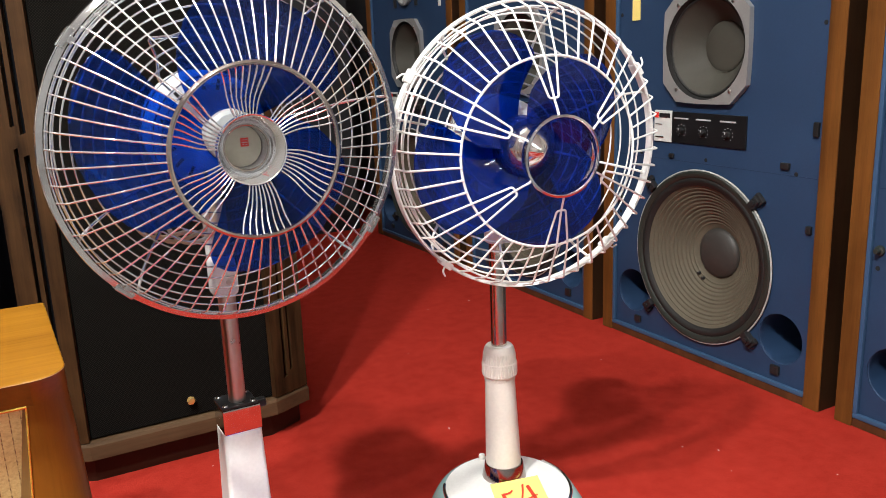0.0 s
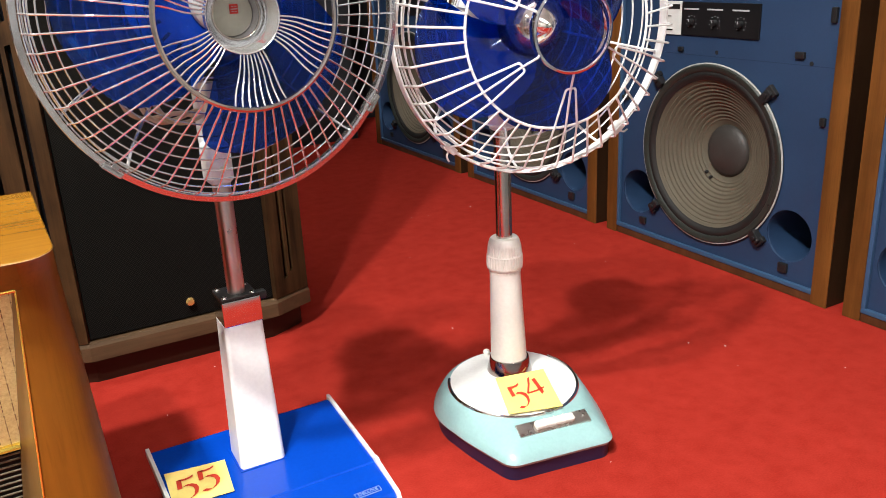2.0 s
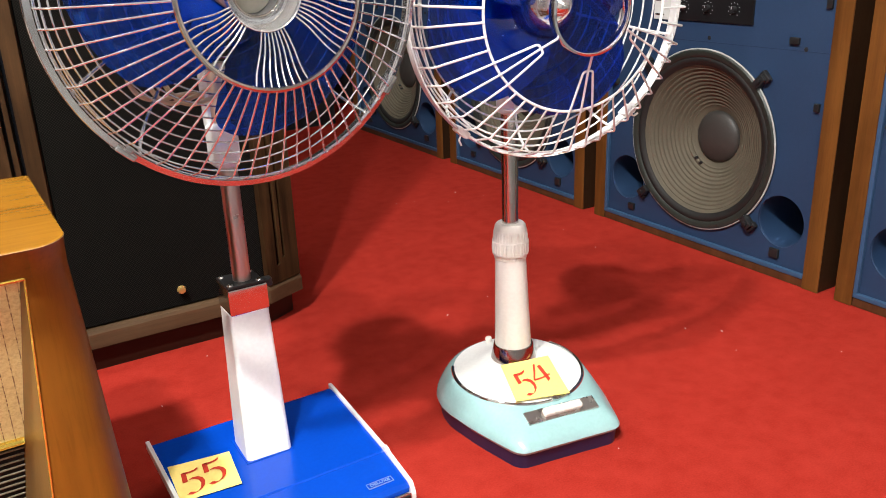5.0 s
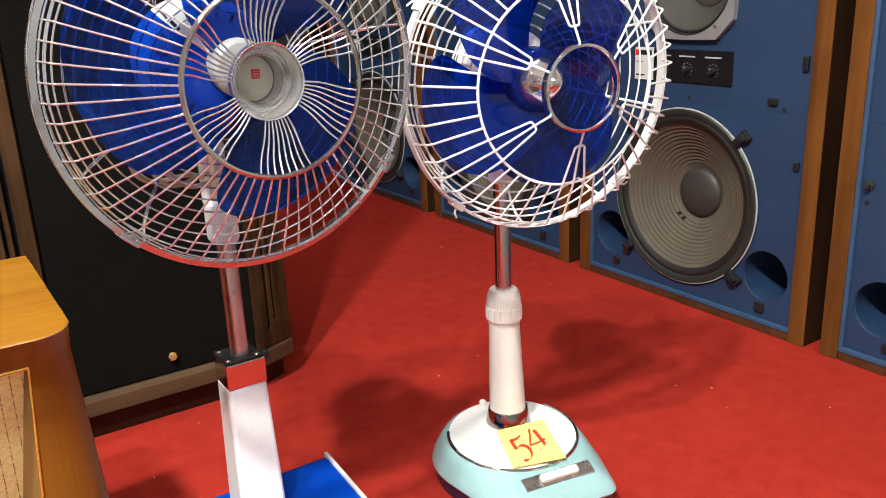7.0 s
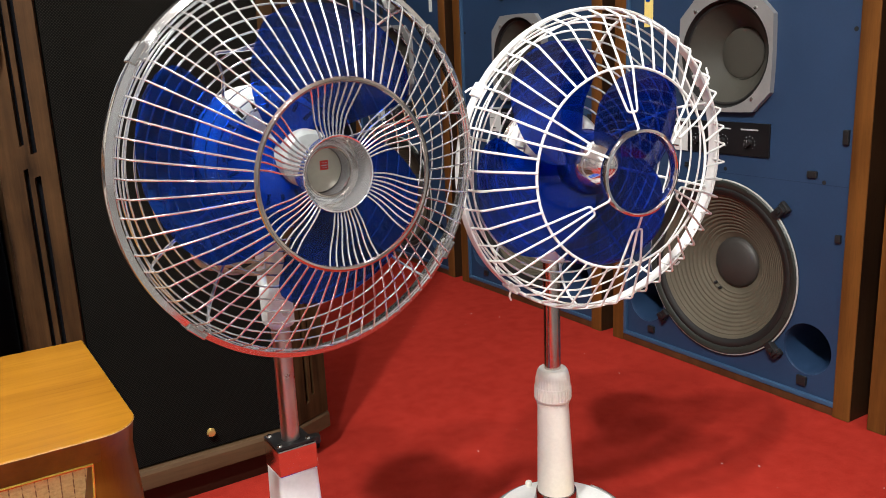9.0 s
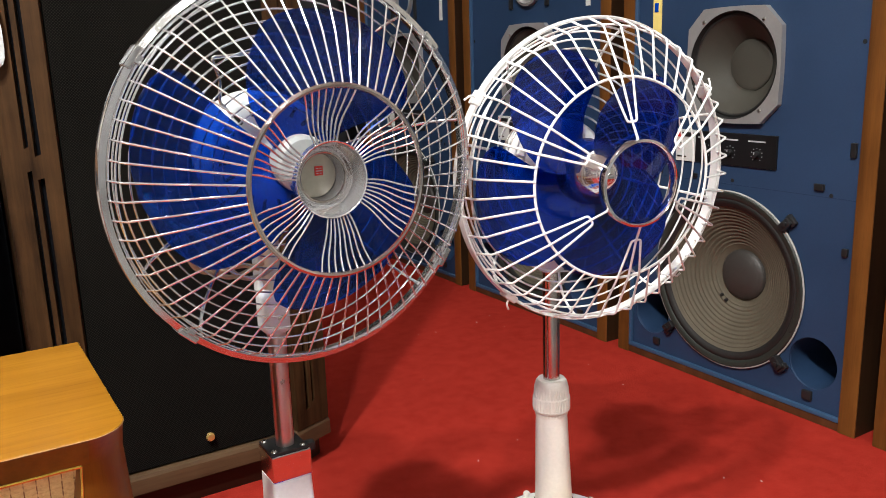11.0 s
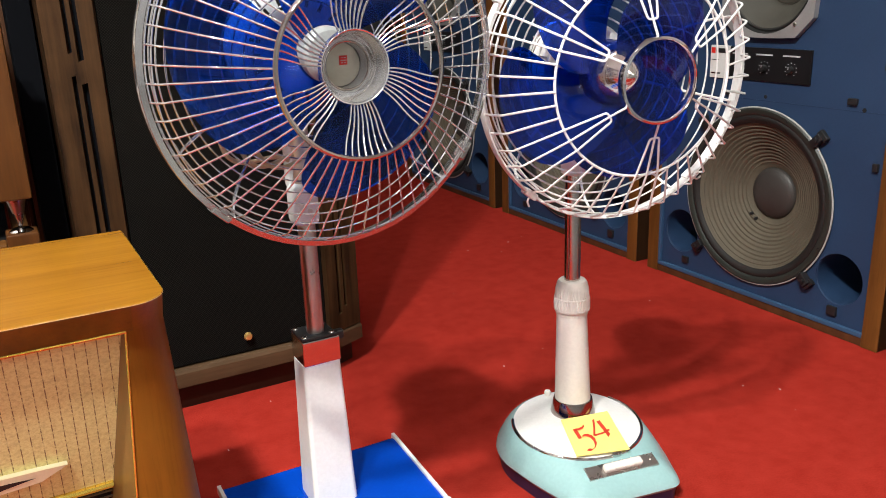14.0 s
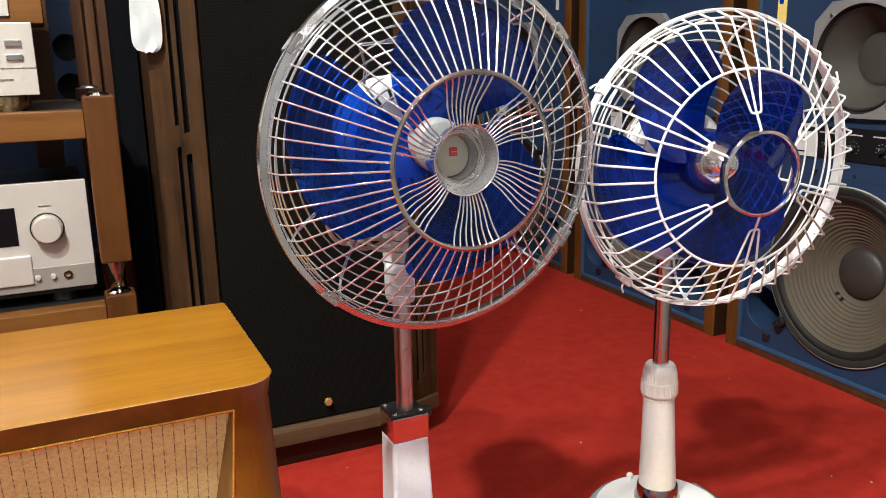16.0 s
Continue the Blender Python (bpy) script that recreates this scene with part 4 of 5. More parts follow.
# ---- white wire fan on a mint base ----
def white_fan():
    W = pose(0.645, 1.033, 0, 0, 0, -9.3)
    t = thing("white_pedestal_fan", "white wire pedestal fan with dark blue blades on mint base", "electric fan", W)
    # base outline: round back, straight front
    n = 192
    cy, rad = -0.012, 0.121
    # the outline is the hull of a circle and the two front corners
    raw, front = [], -0.160
    corner = {1: 0.088, -1: -0.074}
    lean = {s: math.atan2(front, c) + s * math.acos(rad / math.hypot(c, front)) for s, c in corner.items()}
    for i in range(n):
        a = 2 * math.pi * i / n
        a = a - 2 * math.pi if a > math.pi / 2 else a
        best = rad
        for s, c in corner.items():
            lo, hi = sorted((math.atan2(front, c), lean[s]))
            if lo <= a <= hi:
                best = rad / math.cos(a - lean[s]) + (0.0055 if s > 0 else 0.003) * math.sin(math.pi * (a - lo) / (hi - lo))
        if math.atan2(front, corner[-1]) < a < math.atan2(front, corner[1]):
            best = front / math.sin(a)
        raw.append(best)
    out = [sum(raw[(i + k) % n] for k in range(-2, 3)) / 5 for i in range(n)]
    ring_c, ring_r, tilt = Vector((0.0, -0.020, 0.0680)), 0.097, radians(3.2)

    def outer(i, inset=0.0):
        a = 2 * math.pi * i / n
        return Vector(((out[i] - inset) * math.cos(a), cy + (out[i] - inset) * math.sin(a), 0))

    def on_ring(i, r=ring_r, lift=0.0):
        a = 2 * math.pi * i / n
        y = r * math.sin(a)
        return ring_c + Vector((r * math.cos(a), y * math.cos(tilt), y * math.sin(tilt) + lift))

    def loft(rows):
        bm = bmesh.new()
        vs = [[bm.verts.new(p) for p in row] for row in rows]
        for a, b in zip(vs, vs[1:]):
            for i in range(n):
                bm.faces.new((a[i], a[(i + 1) % n], b[(i + 1) % n], b[i]))
        return bm

    rows = [[outer(i, 0.007) for i in range(n)], [outer(i, 0.005) + Vector((0, 0, 0.026)) for i in range(n)], [outer(i, 0.03) + Vector((0, 0, 0.028)) for i in range(n)]]
    part("foot", loft(rows), NAVY, t, "dark navy underside")
    rows = [[outer(i, 0.012) + Vector((0, 0, 0.025)) for i in range(n)], [outer(i, 0.003) + Vector((0, 0, 0.023)) for i in range(n)], [outer(i, 0.0) + Vector((0, 0, 0.028)) for i in range(n)]]
    for s in (0.06, 0.15, 0.28, 0.45, 0.65, 0.85, 1.0):
        row = []
        for i in range(n):
            o, g = outer(i) + Vector((0, 0, 0.032)), on_ring(i)
            k = math.sin(s * math.pi / 2)
            p = o.lerp(g, s)
            p.z = o.z + (g.z - o.z) * (0.55 * s + 0.45 * k) + 0.004 * math.sin(s * math.pi)
            row.append(p)
        rows.append(row)
    body = part("base", loft(rows), MINT, t, "mint green enamelled base with a straight front")
    rows = [[on_ring(i, ring_r * q, 0.0135 * (1 - q * q)) for i in range(n)] for q in (1.0, 0.93, 0.8, 0.6, 0.4, 0.2, 0.02)]
    part("top_disc", loft(rows), WHITE, t, "white domed top disc")
    bm = bmesh.new()
    tube(bm, [on_ring(i % n, ring_r + 0.0005, 0.0005) for i in range(int(n * 0.43), int(n * 1.09))], 0.0026, 8)
    part("trim_ring", bm, CHROME, body, "chrome trim ring")
    # switch plate with a long white key
    slope = pose(0.013, -0.137, 0.0570, 22, 0, 0)
    bm = boxed(-0.060, 0.051, -0.0105, 0.0105, -0.003, 0.0016, bevel=0.0008)
    bm.transform(slope)
    plate = part("switch_plate", bm, STEEL, body, "brushed steel switch plate")
    bm = boxed(-0.034, 0.027, -0.0062, 0.0062, 0.0, 0.0095, bevel=0.0035, seg=3)
    for k in range(3):
        box(bm, -0.019 + k * 0.015, -0.0182 + k * 0.015, -0.0064, 0.0064, 0.003, 0.0098, bevel=0.0003)
    bm.transform(slope)
    part("switch_key", bm, IVORY, plate, "long white rocker key")
    bm = turned([(0.0, 0.003), (0.002, 0.003), (0.0022, 0.0)], 8, "z")
    bm.transform(slope @ Matrix.Translation((0.043, 0, 0.001)))
    part("screw", bm, CHROME, plate)
    bm = turned([(0.0, 0.010), (0.010, 0.009), (0.011, 0.003), (0.011, -0.006)], 24, "z")
    bm.transform(pose(0.012, -0.117, 0.0640, 20, 0, 0) @ Matrix.Diagonal((0.75, 0.36, 0.45, 1)))
    part("pilot_button", bm, STEEL, body)
    part("side_button", move(turned([(0.0, 0.0845), (0.0045, 0.084), (0.0056, 0.081), (0.0044, 0.077), (0.0044, 0.066)], 16, "z"), -0.006, 0.067), IVORY, body)
    # stand
    bm = turned([(0.0285, 0.077), (0.0340, 0.078), (0.0344, 0.081), (0.0298, 0.1030), (0.0290, 0.1042), (0.026, 0.1042)], 48, "z")
    part("foot_band", move(bm, 0.0034, -0.0012), BAND, t, "chrome band at the foot of the column")
    bm = turned([(0.0280, 0.080), (0.0274, 0.105), (0.0226, 0.246), (0.019, 0.247)], 40, "z")
    for v in bm.verts:
        lean_by = (0.246 - v.co.z) / 0.146
        v.co.x, v.co.y = v.co.x + 0.0028 * lean_by, v.co.y - 0.0012 * lean_by
    part("column", bm, IVORY, t, "white tapering column")

    def ribs(a, i):
        """Cut flutes: fine ones on the lip, wide ones on the lower tier, offset ones on the upper tier."""
        if i in (1, 2):
            return -0.03 if math.cos(68 * a) > 0.1 else 0.0
        if i in (5, 6):
            return -0.05 if math.cos(34 * a) > 0.5 else 0.0
        return -0.035 if i in (9, 10) and math.cos(34 * a) < -0.2 else 0.0

    knob = [(0.0215, 0.2425), (0.0236, 0.2432), (0.0240, 0.2480), (0.0262, 0.2500), (0.0268, 0.2525), (0.0270, 0.2545), (0.0268, 0.2685), (0.0265, 0.2700), (0.0258, 0.2708), (0.0256, 0.2720), (0.0245, 0.2840), (0.0238, 0.2865), (0.0222, 0.2930), (0.0195, 0.2965), (0.012, 0.297)]
    part("height_collar", turned(knob, 272, "z", wave=ribs), IVORY, t, "ribbed white height collar")
    part("pole", turned([(0.0, 0.29), (0.0118, 0.29), (0.0118, 0.52), (0.0, 0.52)], 28, "z"), POLE, t, "chrome pole")
    # head
    hm = W.inverted() @ Matrix.Translation((0.6298, 0.9302, 0.6038)) @ Matrix.Rotation(radians(-9.6), 4, "Z") @ Matrix.Rotation(radians(0.63), 4, "X")
    part("neck", move(turned([(0.013, 0.455), (0.018, 0.458), (0.019, 0.49), (0.024, 0.51), (0.026, 0.57), (0.0, 0.58)], 28, "z"), 0, 0), MOTOR, t, "pale neck joint")
    bm = turned([(0.0, -0.045), (0.034, -0.045), (0.050, -0.052), (0.060, -0.07), (0.062, -0.115), (0.055, -0.15), (0.036, -0.175), (0.0, -0.185)], 40)
    bm.transform(hm)
    motor = part("motor", bm, WHITE, t, "white motor housing with chrome bands")
    for d in (-0.118, -0.126, -0.134):
        bm = ring(bmesh.new(), 0.0615, d, 0.0018, 40, 6)
        bm.transform(hm)
        part("band", bm, CHROME, motor)
    bm = turned([(0.0, -0.01), (0.006, -0.01), (0.006, -0.05), (0.0, -0.05)], 12)
    bm.transform(hm)
    part("shaft", bm, STEEL, t)
    me = blade_mesh((0.024, 0.050, 0.070, 0.091, 0.105, 0.116, 0.128, 0.140, 0.148, 0.153, 0.1565),
                    (-24, -29, -33, -40, -43, -44, -40, -29, -18, -10, 0), (66, 64, 60, 50, 44, 38, 33, 27, 21, 15, 7), -0.048, 0.024, 0.002)
    me.materials.append(BLADE_B)
    for a in (27, 117, 207, 297):
        on(part("blade", me, BLADE_B, t, "deep blue plastic blade"), hm @ Matrix.Translation((0, 0.003, 0.003)) @ spin(radians(a)))
    bm = turned([(0.0, 0.004), (0.037, 0.004), (0.040, 0.000), (0.041, -0.022), (0.0, -0.022)], 36)
    bm.transform(hm)
    hub = part("hub", bm, BLADE_B, t, "blue blade hub")
    bm = turned([(0.0, 0.043), (0.003, 0.0425), (0.008, 0.0395), (0.016, 0.031), (0.0245, 0.019), (0.0295, 0.009), (0.031, 0.003), (0.0, 0.003)], 36)
    bm.transform(hm)
    part("spinner", bm, CHROME, hub, "pointed chrome spinner")
    bm = revolve(bmesh.new(), [(0.1838, 0.007), (0.1862, 0.0078), (0.1875, 0.004), (0.1875, -0.004), (0.1862, -0.0078), (0.1838, -0.007), (0.183, 0.0)], 120, "y", True)
    bm.transform(hm)
    rim = part("rim", bm, WHITE, t, "white enamelled rim band")
    for a in (148, 30, -130, -50):
        bm = boxed(0.181, 0.190, -0.009, 0.009, -0.009, 0.009, bevel=0.002)
        tube(bm, rounded([(0.189, -0.004, 0.0), (0.196, -0.004, 0.002), (0.199, -0.001, 0.010)], 0.003, 3), 0.0013, 6)
        bm.transform(hm @ spin(radians(a)))
        part("clip", bm, WHITE, rim)
    # front guard
    bm = ring(bmesh.new(), 0.118, 0.064, 0.0017, 96, 8)
    bm.transform(hm)
    guard = part("front_guard", bm, WHITE, t, "front guard of white wires in sixfold fingers")
    r = 0.00145
    shoulder = [(0.1755, -0.034, 0), (0.1855, -0.001, 0)]
    plain = mesh_of(wire(rounded([(0.1175, -0.0655, 0), *shoulder], 0.005, 4), r, 6), "wire", 60)
    plain.materials.append(WHITE)
    step = 2 * math.pi / 48
    for k in range(48):
        a = radians(94) + k * step
        if k % 8 in (0, 1, 7):
            continue
        on(part("wire", plain, WHITE, guard), hm @ spin(a))
    for f in range(6):
        a0 = radians(94) + f * math.pi / 3
        bm = bmesh.new()
        ca, sa = math.cos(step), math.sin(step)
        turn = lambda p, s: (p[0] * ca, p[1], s * p[0] * sa)
        tip = [(0.069, -0.0845, s * 0.0062) for s in (1, -1)]
        left = [turn(shoulder[1], 1), turn(shoulder[0], 1), turn((0.118, -0.066, 0), 1), tip[0], tip[1], turn((0.118, -0.066, 0), -1), turn(shoulder[0], -1), turn(shoulder[1], -1)]
        tube(bm, rounded(left, 0.0035, 4), r, 6)
        tube(bm, rounded([shoulder[1], shoulder[0], (0.118, -0.066, 0), (0.069, -0.0845, 0), (0.0495, -0.0945, 0)], 0.004, 4), r, 6)
        bm.transform(hm @ spin(a0))
        part("finger", bm, WHITE, guard, "bent wire finger reaching to the middle")
    for rr, d in ((0.1765, 0.020),):
        bm = ring(bmesh.new(), rr, d, 0.0013, 96, 6)
        bm.transform(hm)
        part("guard_ring", bm, WHITE, guard)
    bm = revolve(bmesh.new(), [(0.0455, 0.088), (0.0500, 0.088), (0.0512, 0.093), (0.0500, 0.0995), (0.0475, 0.1005), (0.0455, 0.098)], 72, "y", True)
    bm.transform(hm)
    part("centre_ring", bm, CHROME, guard, "open chrome centre ring")
    rings = [(0.176, -0.014), (0.170, -0.025), (0.161, -0.035), (0.150, -0.043), (0.137, -0.049), (0.124, -0.053), (0.110, -0.056), (0.096, -0.058), (0.082, -0.059), (0.068, -0.060)]
    back_guard(t, hm, WHITE, rings, (20, 75, 128, 165, 222, 262, 300, 345), 0.0013, 0.0018, 0.185)
    return t


white_fan()
note("lot_note", "54", [(0.6050, 1.0050, 0.0870), (0.6820, 0.9900, 0.0860), (0.6580, 0.9100, 0.0680), (0.5820, 0.9360, 0.0670)])


# ---- old radio cabinet ----
def front_y(z):
    return 0.868 + 0.85 * min(0.446 - z, 0.036)


def radio():
    t = thing("radio_cabinet", "old honey-veneered radio cabinet with cream speaker cloth", "radio", pose(-0.23, 1.0, 0))
    B = Matrix.Translation((0.23, -1.0, 0))
    xl, xr, yb, ztop, rad = -0.50, 0.048, 1.146, 0.4445, 0.034

    def outline(z, grow=0.0):
        f = front_y(z) - grow
        r = xr + 0.024 * (ztop - z) / ztop + grow
        l = xl - grow
        pts = [(l, yb), (l, f + rad)]
        for i in range(9):
            a = math.pi + i * math.pi / 16
            pts.append((l + rad + rad * math.cos(a), f + rad + rad * math.sin(a)))
        for i in range(9):
            a = 1.5 * math.pi + i * math.pi / 16
            pts.append((r - rad + rad * math.cos(a), f + rad + rad * math.sin(a)))
        return pts + [(r, yb)]

    def shell(rows, cap=True):
        bm = bmesh.new()
        vs = [[bm.verts.new((x, y, z)) for x, y in pts] for pts, z in rows]
        for a, b in zip(vs, vs[1:]):
            for i in range(len(a)):
                j = (i + 1) % len(a)
                bm.faces.new((a[i], a[j], b[j], b[i]))
        if cap:
            bm.faces.new(vs[0][::-1]), bm.faces.new(vs[-1])
        bm.transform(B)
        return bm

    # carcass: everything but the front's flat middle
    zs = [0.012, 0.075, 0.20, 0.30, 0.410, 0.4445]
    ol, orr = -0.455, lambda z: 0.009 - 0.078 * (0.410 - z)
    bm = bmesh.new()
    rows = []
    for z in zs:
        pts = outline(z)
        rows.append([bm.verts.new((x, y, z)) for x, y in pts])
    for a, b in zip(rows, rows[1:]):
        for i in range(len(a)):
            j = (i + 1) % len(a)
            if i != 10:
                bm.faces.new((a[i], a[j], b[j], b[i]))
    # stiles beside the opening run on from the rounded corners
    for x, edge, k in ((lambda z: ol, 10, 0), (orr, 11, 1)):
        prev = None
        for z, row in zip(zs, rows):
            if z < 0.074 or z > 0.411:
                continue
            cur = (bm.verts.new((x(z), front_y(z), z)), row[edge])
            if prev:
                bm.faces.new((prev[0], prev[1], cur[1], cur[0]))
            prev = cur
    bm.transform(B)
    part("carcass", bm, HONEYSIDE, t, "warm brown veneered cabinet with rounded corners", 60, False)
    # front frame round the opening
    zb = 0.075

    def strip(quads, mat, name, parent, label=""):
        bm = bmesh.new()
        for q in quads:
            bm.faces.new([bm.verts.new(p) for p in q])
        bmesh.ops.remove_doubles(bm, verts=bm.verts, dist=1e-5)
        bm.transform(B)
        return part(name, bm, mat, parent, label, 30)

    edge_l, edge_r = xl + rad, lambda z: xr + 0.024 * (ztop - z) / ztop - rad
    P = lambda x, z, d=0.0: (x, front_y(z) + d, z)
    top = [[P(edge_l, 0.410), P(edge_r(0.410), 0.410), P(edge_r(0.4445), 0.4445), P(edge_l, 0.4445)]]
    low = [[P(edge_l, 0.012), P(edge_r(0.012), 0.012), P(edge_r(zb), zb), P(edge_l, zb)]]
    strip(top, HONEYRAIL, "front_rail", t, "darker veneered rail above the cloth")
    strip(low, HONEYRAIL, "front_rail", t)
    # splayed reveal; the cloth panel leans back inside the upright frame
    def Q(x, z, d=0.0):
        return (x, 0.905 + 0.33 * (0.409 - z) + d, z)

    inn_r, inn_l = lambda z: orr(z) - 0.003 - 0.055 * (0.410 - z), lambda z: ol + 0.003 + 0.055 * (0.410 - z)
    zz = list(zip((zb, 0.2, 0.3), (0.2, 0.3, 0.410)))
    strip([[P(orr(a), a), P(orr(b), b), Q(inn_r(b), b), Q(inn_r(a), a)] for a, b in zz], REVEAL, "reveal", t, "splayed veneered reveal")
    strip([[P(ol, a), P(ol, b), Q(inn_l(b), b), Q(inn_l(a), a)] for a, b in zz], REVEAL, "reveal", t)
    strip([[P(ol, zb), P(orr(zb), zb), Q(inn_r(zb), zb), Q(inn_l(zb), zb)]], REVEAL, "reveal", t)
    strip([[Q(inn_l(0.218), 0.218), Q(inn_r(0.218), 0.218), Q(inn_r(0.410), 0.410), Q(inn_l(0.410), 0.410)]], CLOTH, "speaker_cloth", t, "cream speaker cloth with dark upright threads")
    # lower slatted part and gilt trims
    strip([[Q(inn_l(zb), zb, 0.008), Q(inn_r(zb), zb, 0.008), Q(inn_r(0.218), 0.218, 0.008), Q(inn_l(0.218), 0.218, 0.008)]], HOLE, "slat_backing", t)
    for k in range(16):
        z = 0.206 - k * 0.0082
        bm = wire([Q(inn_l(z), z), Q(inn_r(z), z)], 0.0012, 6)
        bm.transform(B)
        part("slat", bm, SLAT, t)
    for pts, rr in (([Q(inn_l(0.2165), 0.2165, -0.002), Q(inn_r(0.2165), 0.2165, -0.002)], 0.0042), ([P(ol, 0.4105, -0.0005), P(orr(0.410), 0.4105, -0.0005)], 0.0020), ([P(orr(z), z, -0.0005) for z in (0.410, 0.3, 0.2, zb)], 0.0011)):
        bm = wire(pts, rr, 8)
        bm.transform(B)
        part("gilt_trim", bm, GILT, t, "thin gilt trim")

    # carved emblem stuck on the cloth
    bm = bmesh.new()
    em = [(-0.1730, 0.2445), (-0.1180, 0.2485), (-0.0860, 0.2510), (-0.0600, 0.2650), (-0.0720, 0.2660), (-0.0960, 0.2670), (-0.1330, 0.2680), (-0.1780, 0.2670)]
    outer_pts = [Q(x, z, -0.009) for x, z in em] + [Q(x, z, -0.0005) for x, z in em]
    vs = [bm.verts.new(p) for p in outer_pts]
    k = len(em)
    bm.faces.new(vs[:k]), bm.faces.new(vs[k:][::-1])
    for i in range(k):
        j = (i + 1) % k
        bm.faces.new((vs[i], vs[j], vs[k + j], vs[k + i]))
    bm.transform(B)
    emblem = part("emblem", bm, CREAM, t, "pale wing-shaped emblem", 20)
    bm = bmesh.new()
    bm.faces.new([bm.verts.new(Q(x, z, -0.0096)) for x, z in ((-0.168, 0.2500), (-0.123, 0.2535), (-0.090, 0.2585), (-0.115, 0.2605), (-0.168, 0.2605))])
    bm.transform(B)
    part("emblem_inlay", bm, BLACK, emblem, "", 0)
    # top board with a rounded edge
    rows = [(outline(0.4445, -0.002), 0.4446), (outline(0.4445, 0.0002), 0.4448), (outline(0.4445, 0.0004), 0.4454), (outline(0.4445, -0.0012), 0.4462)]
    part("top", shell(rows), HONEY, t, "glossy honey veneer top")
    part("edge_line", shell([(outline(0.4445, 0.0008), 0.4447), (outline(0.4445, 0.0006), 0.4453)], False), PALE_EDGE, t)
    return t


SLAT = painted("dull_bronze_slat", (0.16, 0.125, 0.075), 0.5, 0.1)
PALE_EDGE = painted("pale_top_edge", (0.46, 0.26, 0.095), 0.4, 0.1)
radio()


# ---- hi-fi rack with amplifier and player ----
def rack():
    t = thing("hifi_rack", "mahogany hi-fi rack on metal spikes with two shelves", "rack", pose(-0.31, 1.62, 0))
    B = Matrix.Translation((0.31, -1.62, 0))

    def add(name, bm, mat, parent=t, label=""):
        bm.transform(B)
        return part(name, bm, mat, parent, label)

    for px in (-0.595, -0.0515):
        for py in (1.615, 1.965):
            for z0, z1 in ((0.02, 0.352), (0.408, 0.686)):
                post = add("post", boxed(px - 0.0247, px + 0.0247, py - 0.0247, py + 0.0247, z0, z1, bevel=0.004), RACKWOOD, t, "square mahogany post")
                add("disc", move(turned([(0.0, z1 + 0.006), (0.013, z1 + 0.005), (0.019, z1), (0.0, z1)], 24, "z"), px, py), CHROME, post)
            add("spike", move(turned([(0.0, 0.358), (0.003, 0.360), (0.014, 0.402), (0.015, 0.408), (0.0, 0.408)], 24, "z"), px, py), STEEL, t, "chrome cone spike")
            add("spike", move(turned([(0.0, 0.0), (0.003, 0.002), (0.013, 0.018), (0.014, 0.022), (0.0, 0.022)], 24, "z"), px, py), CHROME, t)
    for z0, z1 in ((0.288, 0.336), (0.618, 0.664)):
        add("shelf_rail", boxed(-0.5703, -0.0762, 1.597, 1.636, z0, z1, bevel=0.003), RACKSHELF, t, "mahogany shelf rail")
        add("shelf_rail", boxed(-0.5703, -0.0762, 1.953, 1.983, z0, z1, bevel=0.003), RACKSHELF, t)
        for px in (-0.595, -0.0515):
            add("shelf_rail", boxed(px - 0.014, px + 0.014, 1.645, 1.935, z0, z1, bevel=0.003), RACKSHELF, t)
        add("shelf_board", boxed(-0.580, -0.070, 1.637, 1.952, z1 - 0.016, z1 - 0.002, bevel=0.001), BLACK, t, "dark shelf board")


rack()


def amplifier():
    t = thing("amplifier", "champagne silver amplifier with a large round volume knob", "amplifier", pose(-0.30, 1.645, 0.3355))
    part("case", boxed(-0.210, 0.210, 0.012, 0.29, 0.016, 0.200, bevel=0.003), BLACK, t, "black metal case")
    face = part("front_panel", boxed(-0.215, 0.215, 0.0, 0.012, 0.026, 0.211, bevel=0.002), AMPSILVER, t, "champagne aluminium front")
    part("lower_strip", boxed(-0.214, 0.214, -0.0012, 0.002, 0.027, 0.066, bevel=0.001), AMPSTRIP, face)
    part("display", boxed(-0.09, 0.103, -0.0015, 0.002, 0.108, 0.172, bevel=0.001), DISPLAY, face, "dark display window")
    part("flap", boxed(-0.07, 0.118, -0.006, 0.002, 0.040, 0.090, bevel=0.003), AMPSILVER, face, "hinged front flap")
    bm = turned([(0.0, 0.022), (0.0205, 0.022), (0.0228, 0.0195), (0.0238, 0.0), (0.0, 0.0)], 48)
    part("volume_knob", move3(bm, 0.148, 0.0, 0.133), AMPSILVER, face, "large round volume knob")
    bm = ring(bmesh.new(), 0.0256, 0.0006, 0.0011, 48, 6)
    part("knob_ring", move3(bm, 0.148, 0.0, 0.133), BLACK, face)
    for x in (0.148, 0.124):
        bm = turned([(0.0, 0.006), (0.004, 0.0055), (0.0045, 0.0)], 16)
        part("button", move3(bm, x, -0.001, 0.050), AMPSILVER, face)
    bm = turned([(0.0, -0.002), (0.0035, -0.001), (0.0038, 0.003), (0.0068, 0.003), (0.0075, 0.0)], 20)
    part("headphone_socket", move3(bm, 0.171, -0.0012, 0.050), BRONZE, face)
    part("bar", boxed(0.139, 0.157, -0.0008, 0.001, 0.170, 0.172), STEEL, face)
    for x in (-0.16, 0.16):
        for y in (0.04, 0.25):
            part("foot", move(turned([(0.0, 0.016), (0.02, 0.016), (0.022, 0.0), (0.0, 0.0)], 20, "z"), x, y), BLACK, t)
    return t


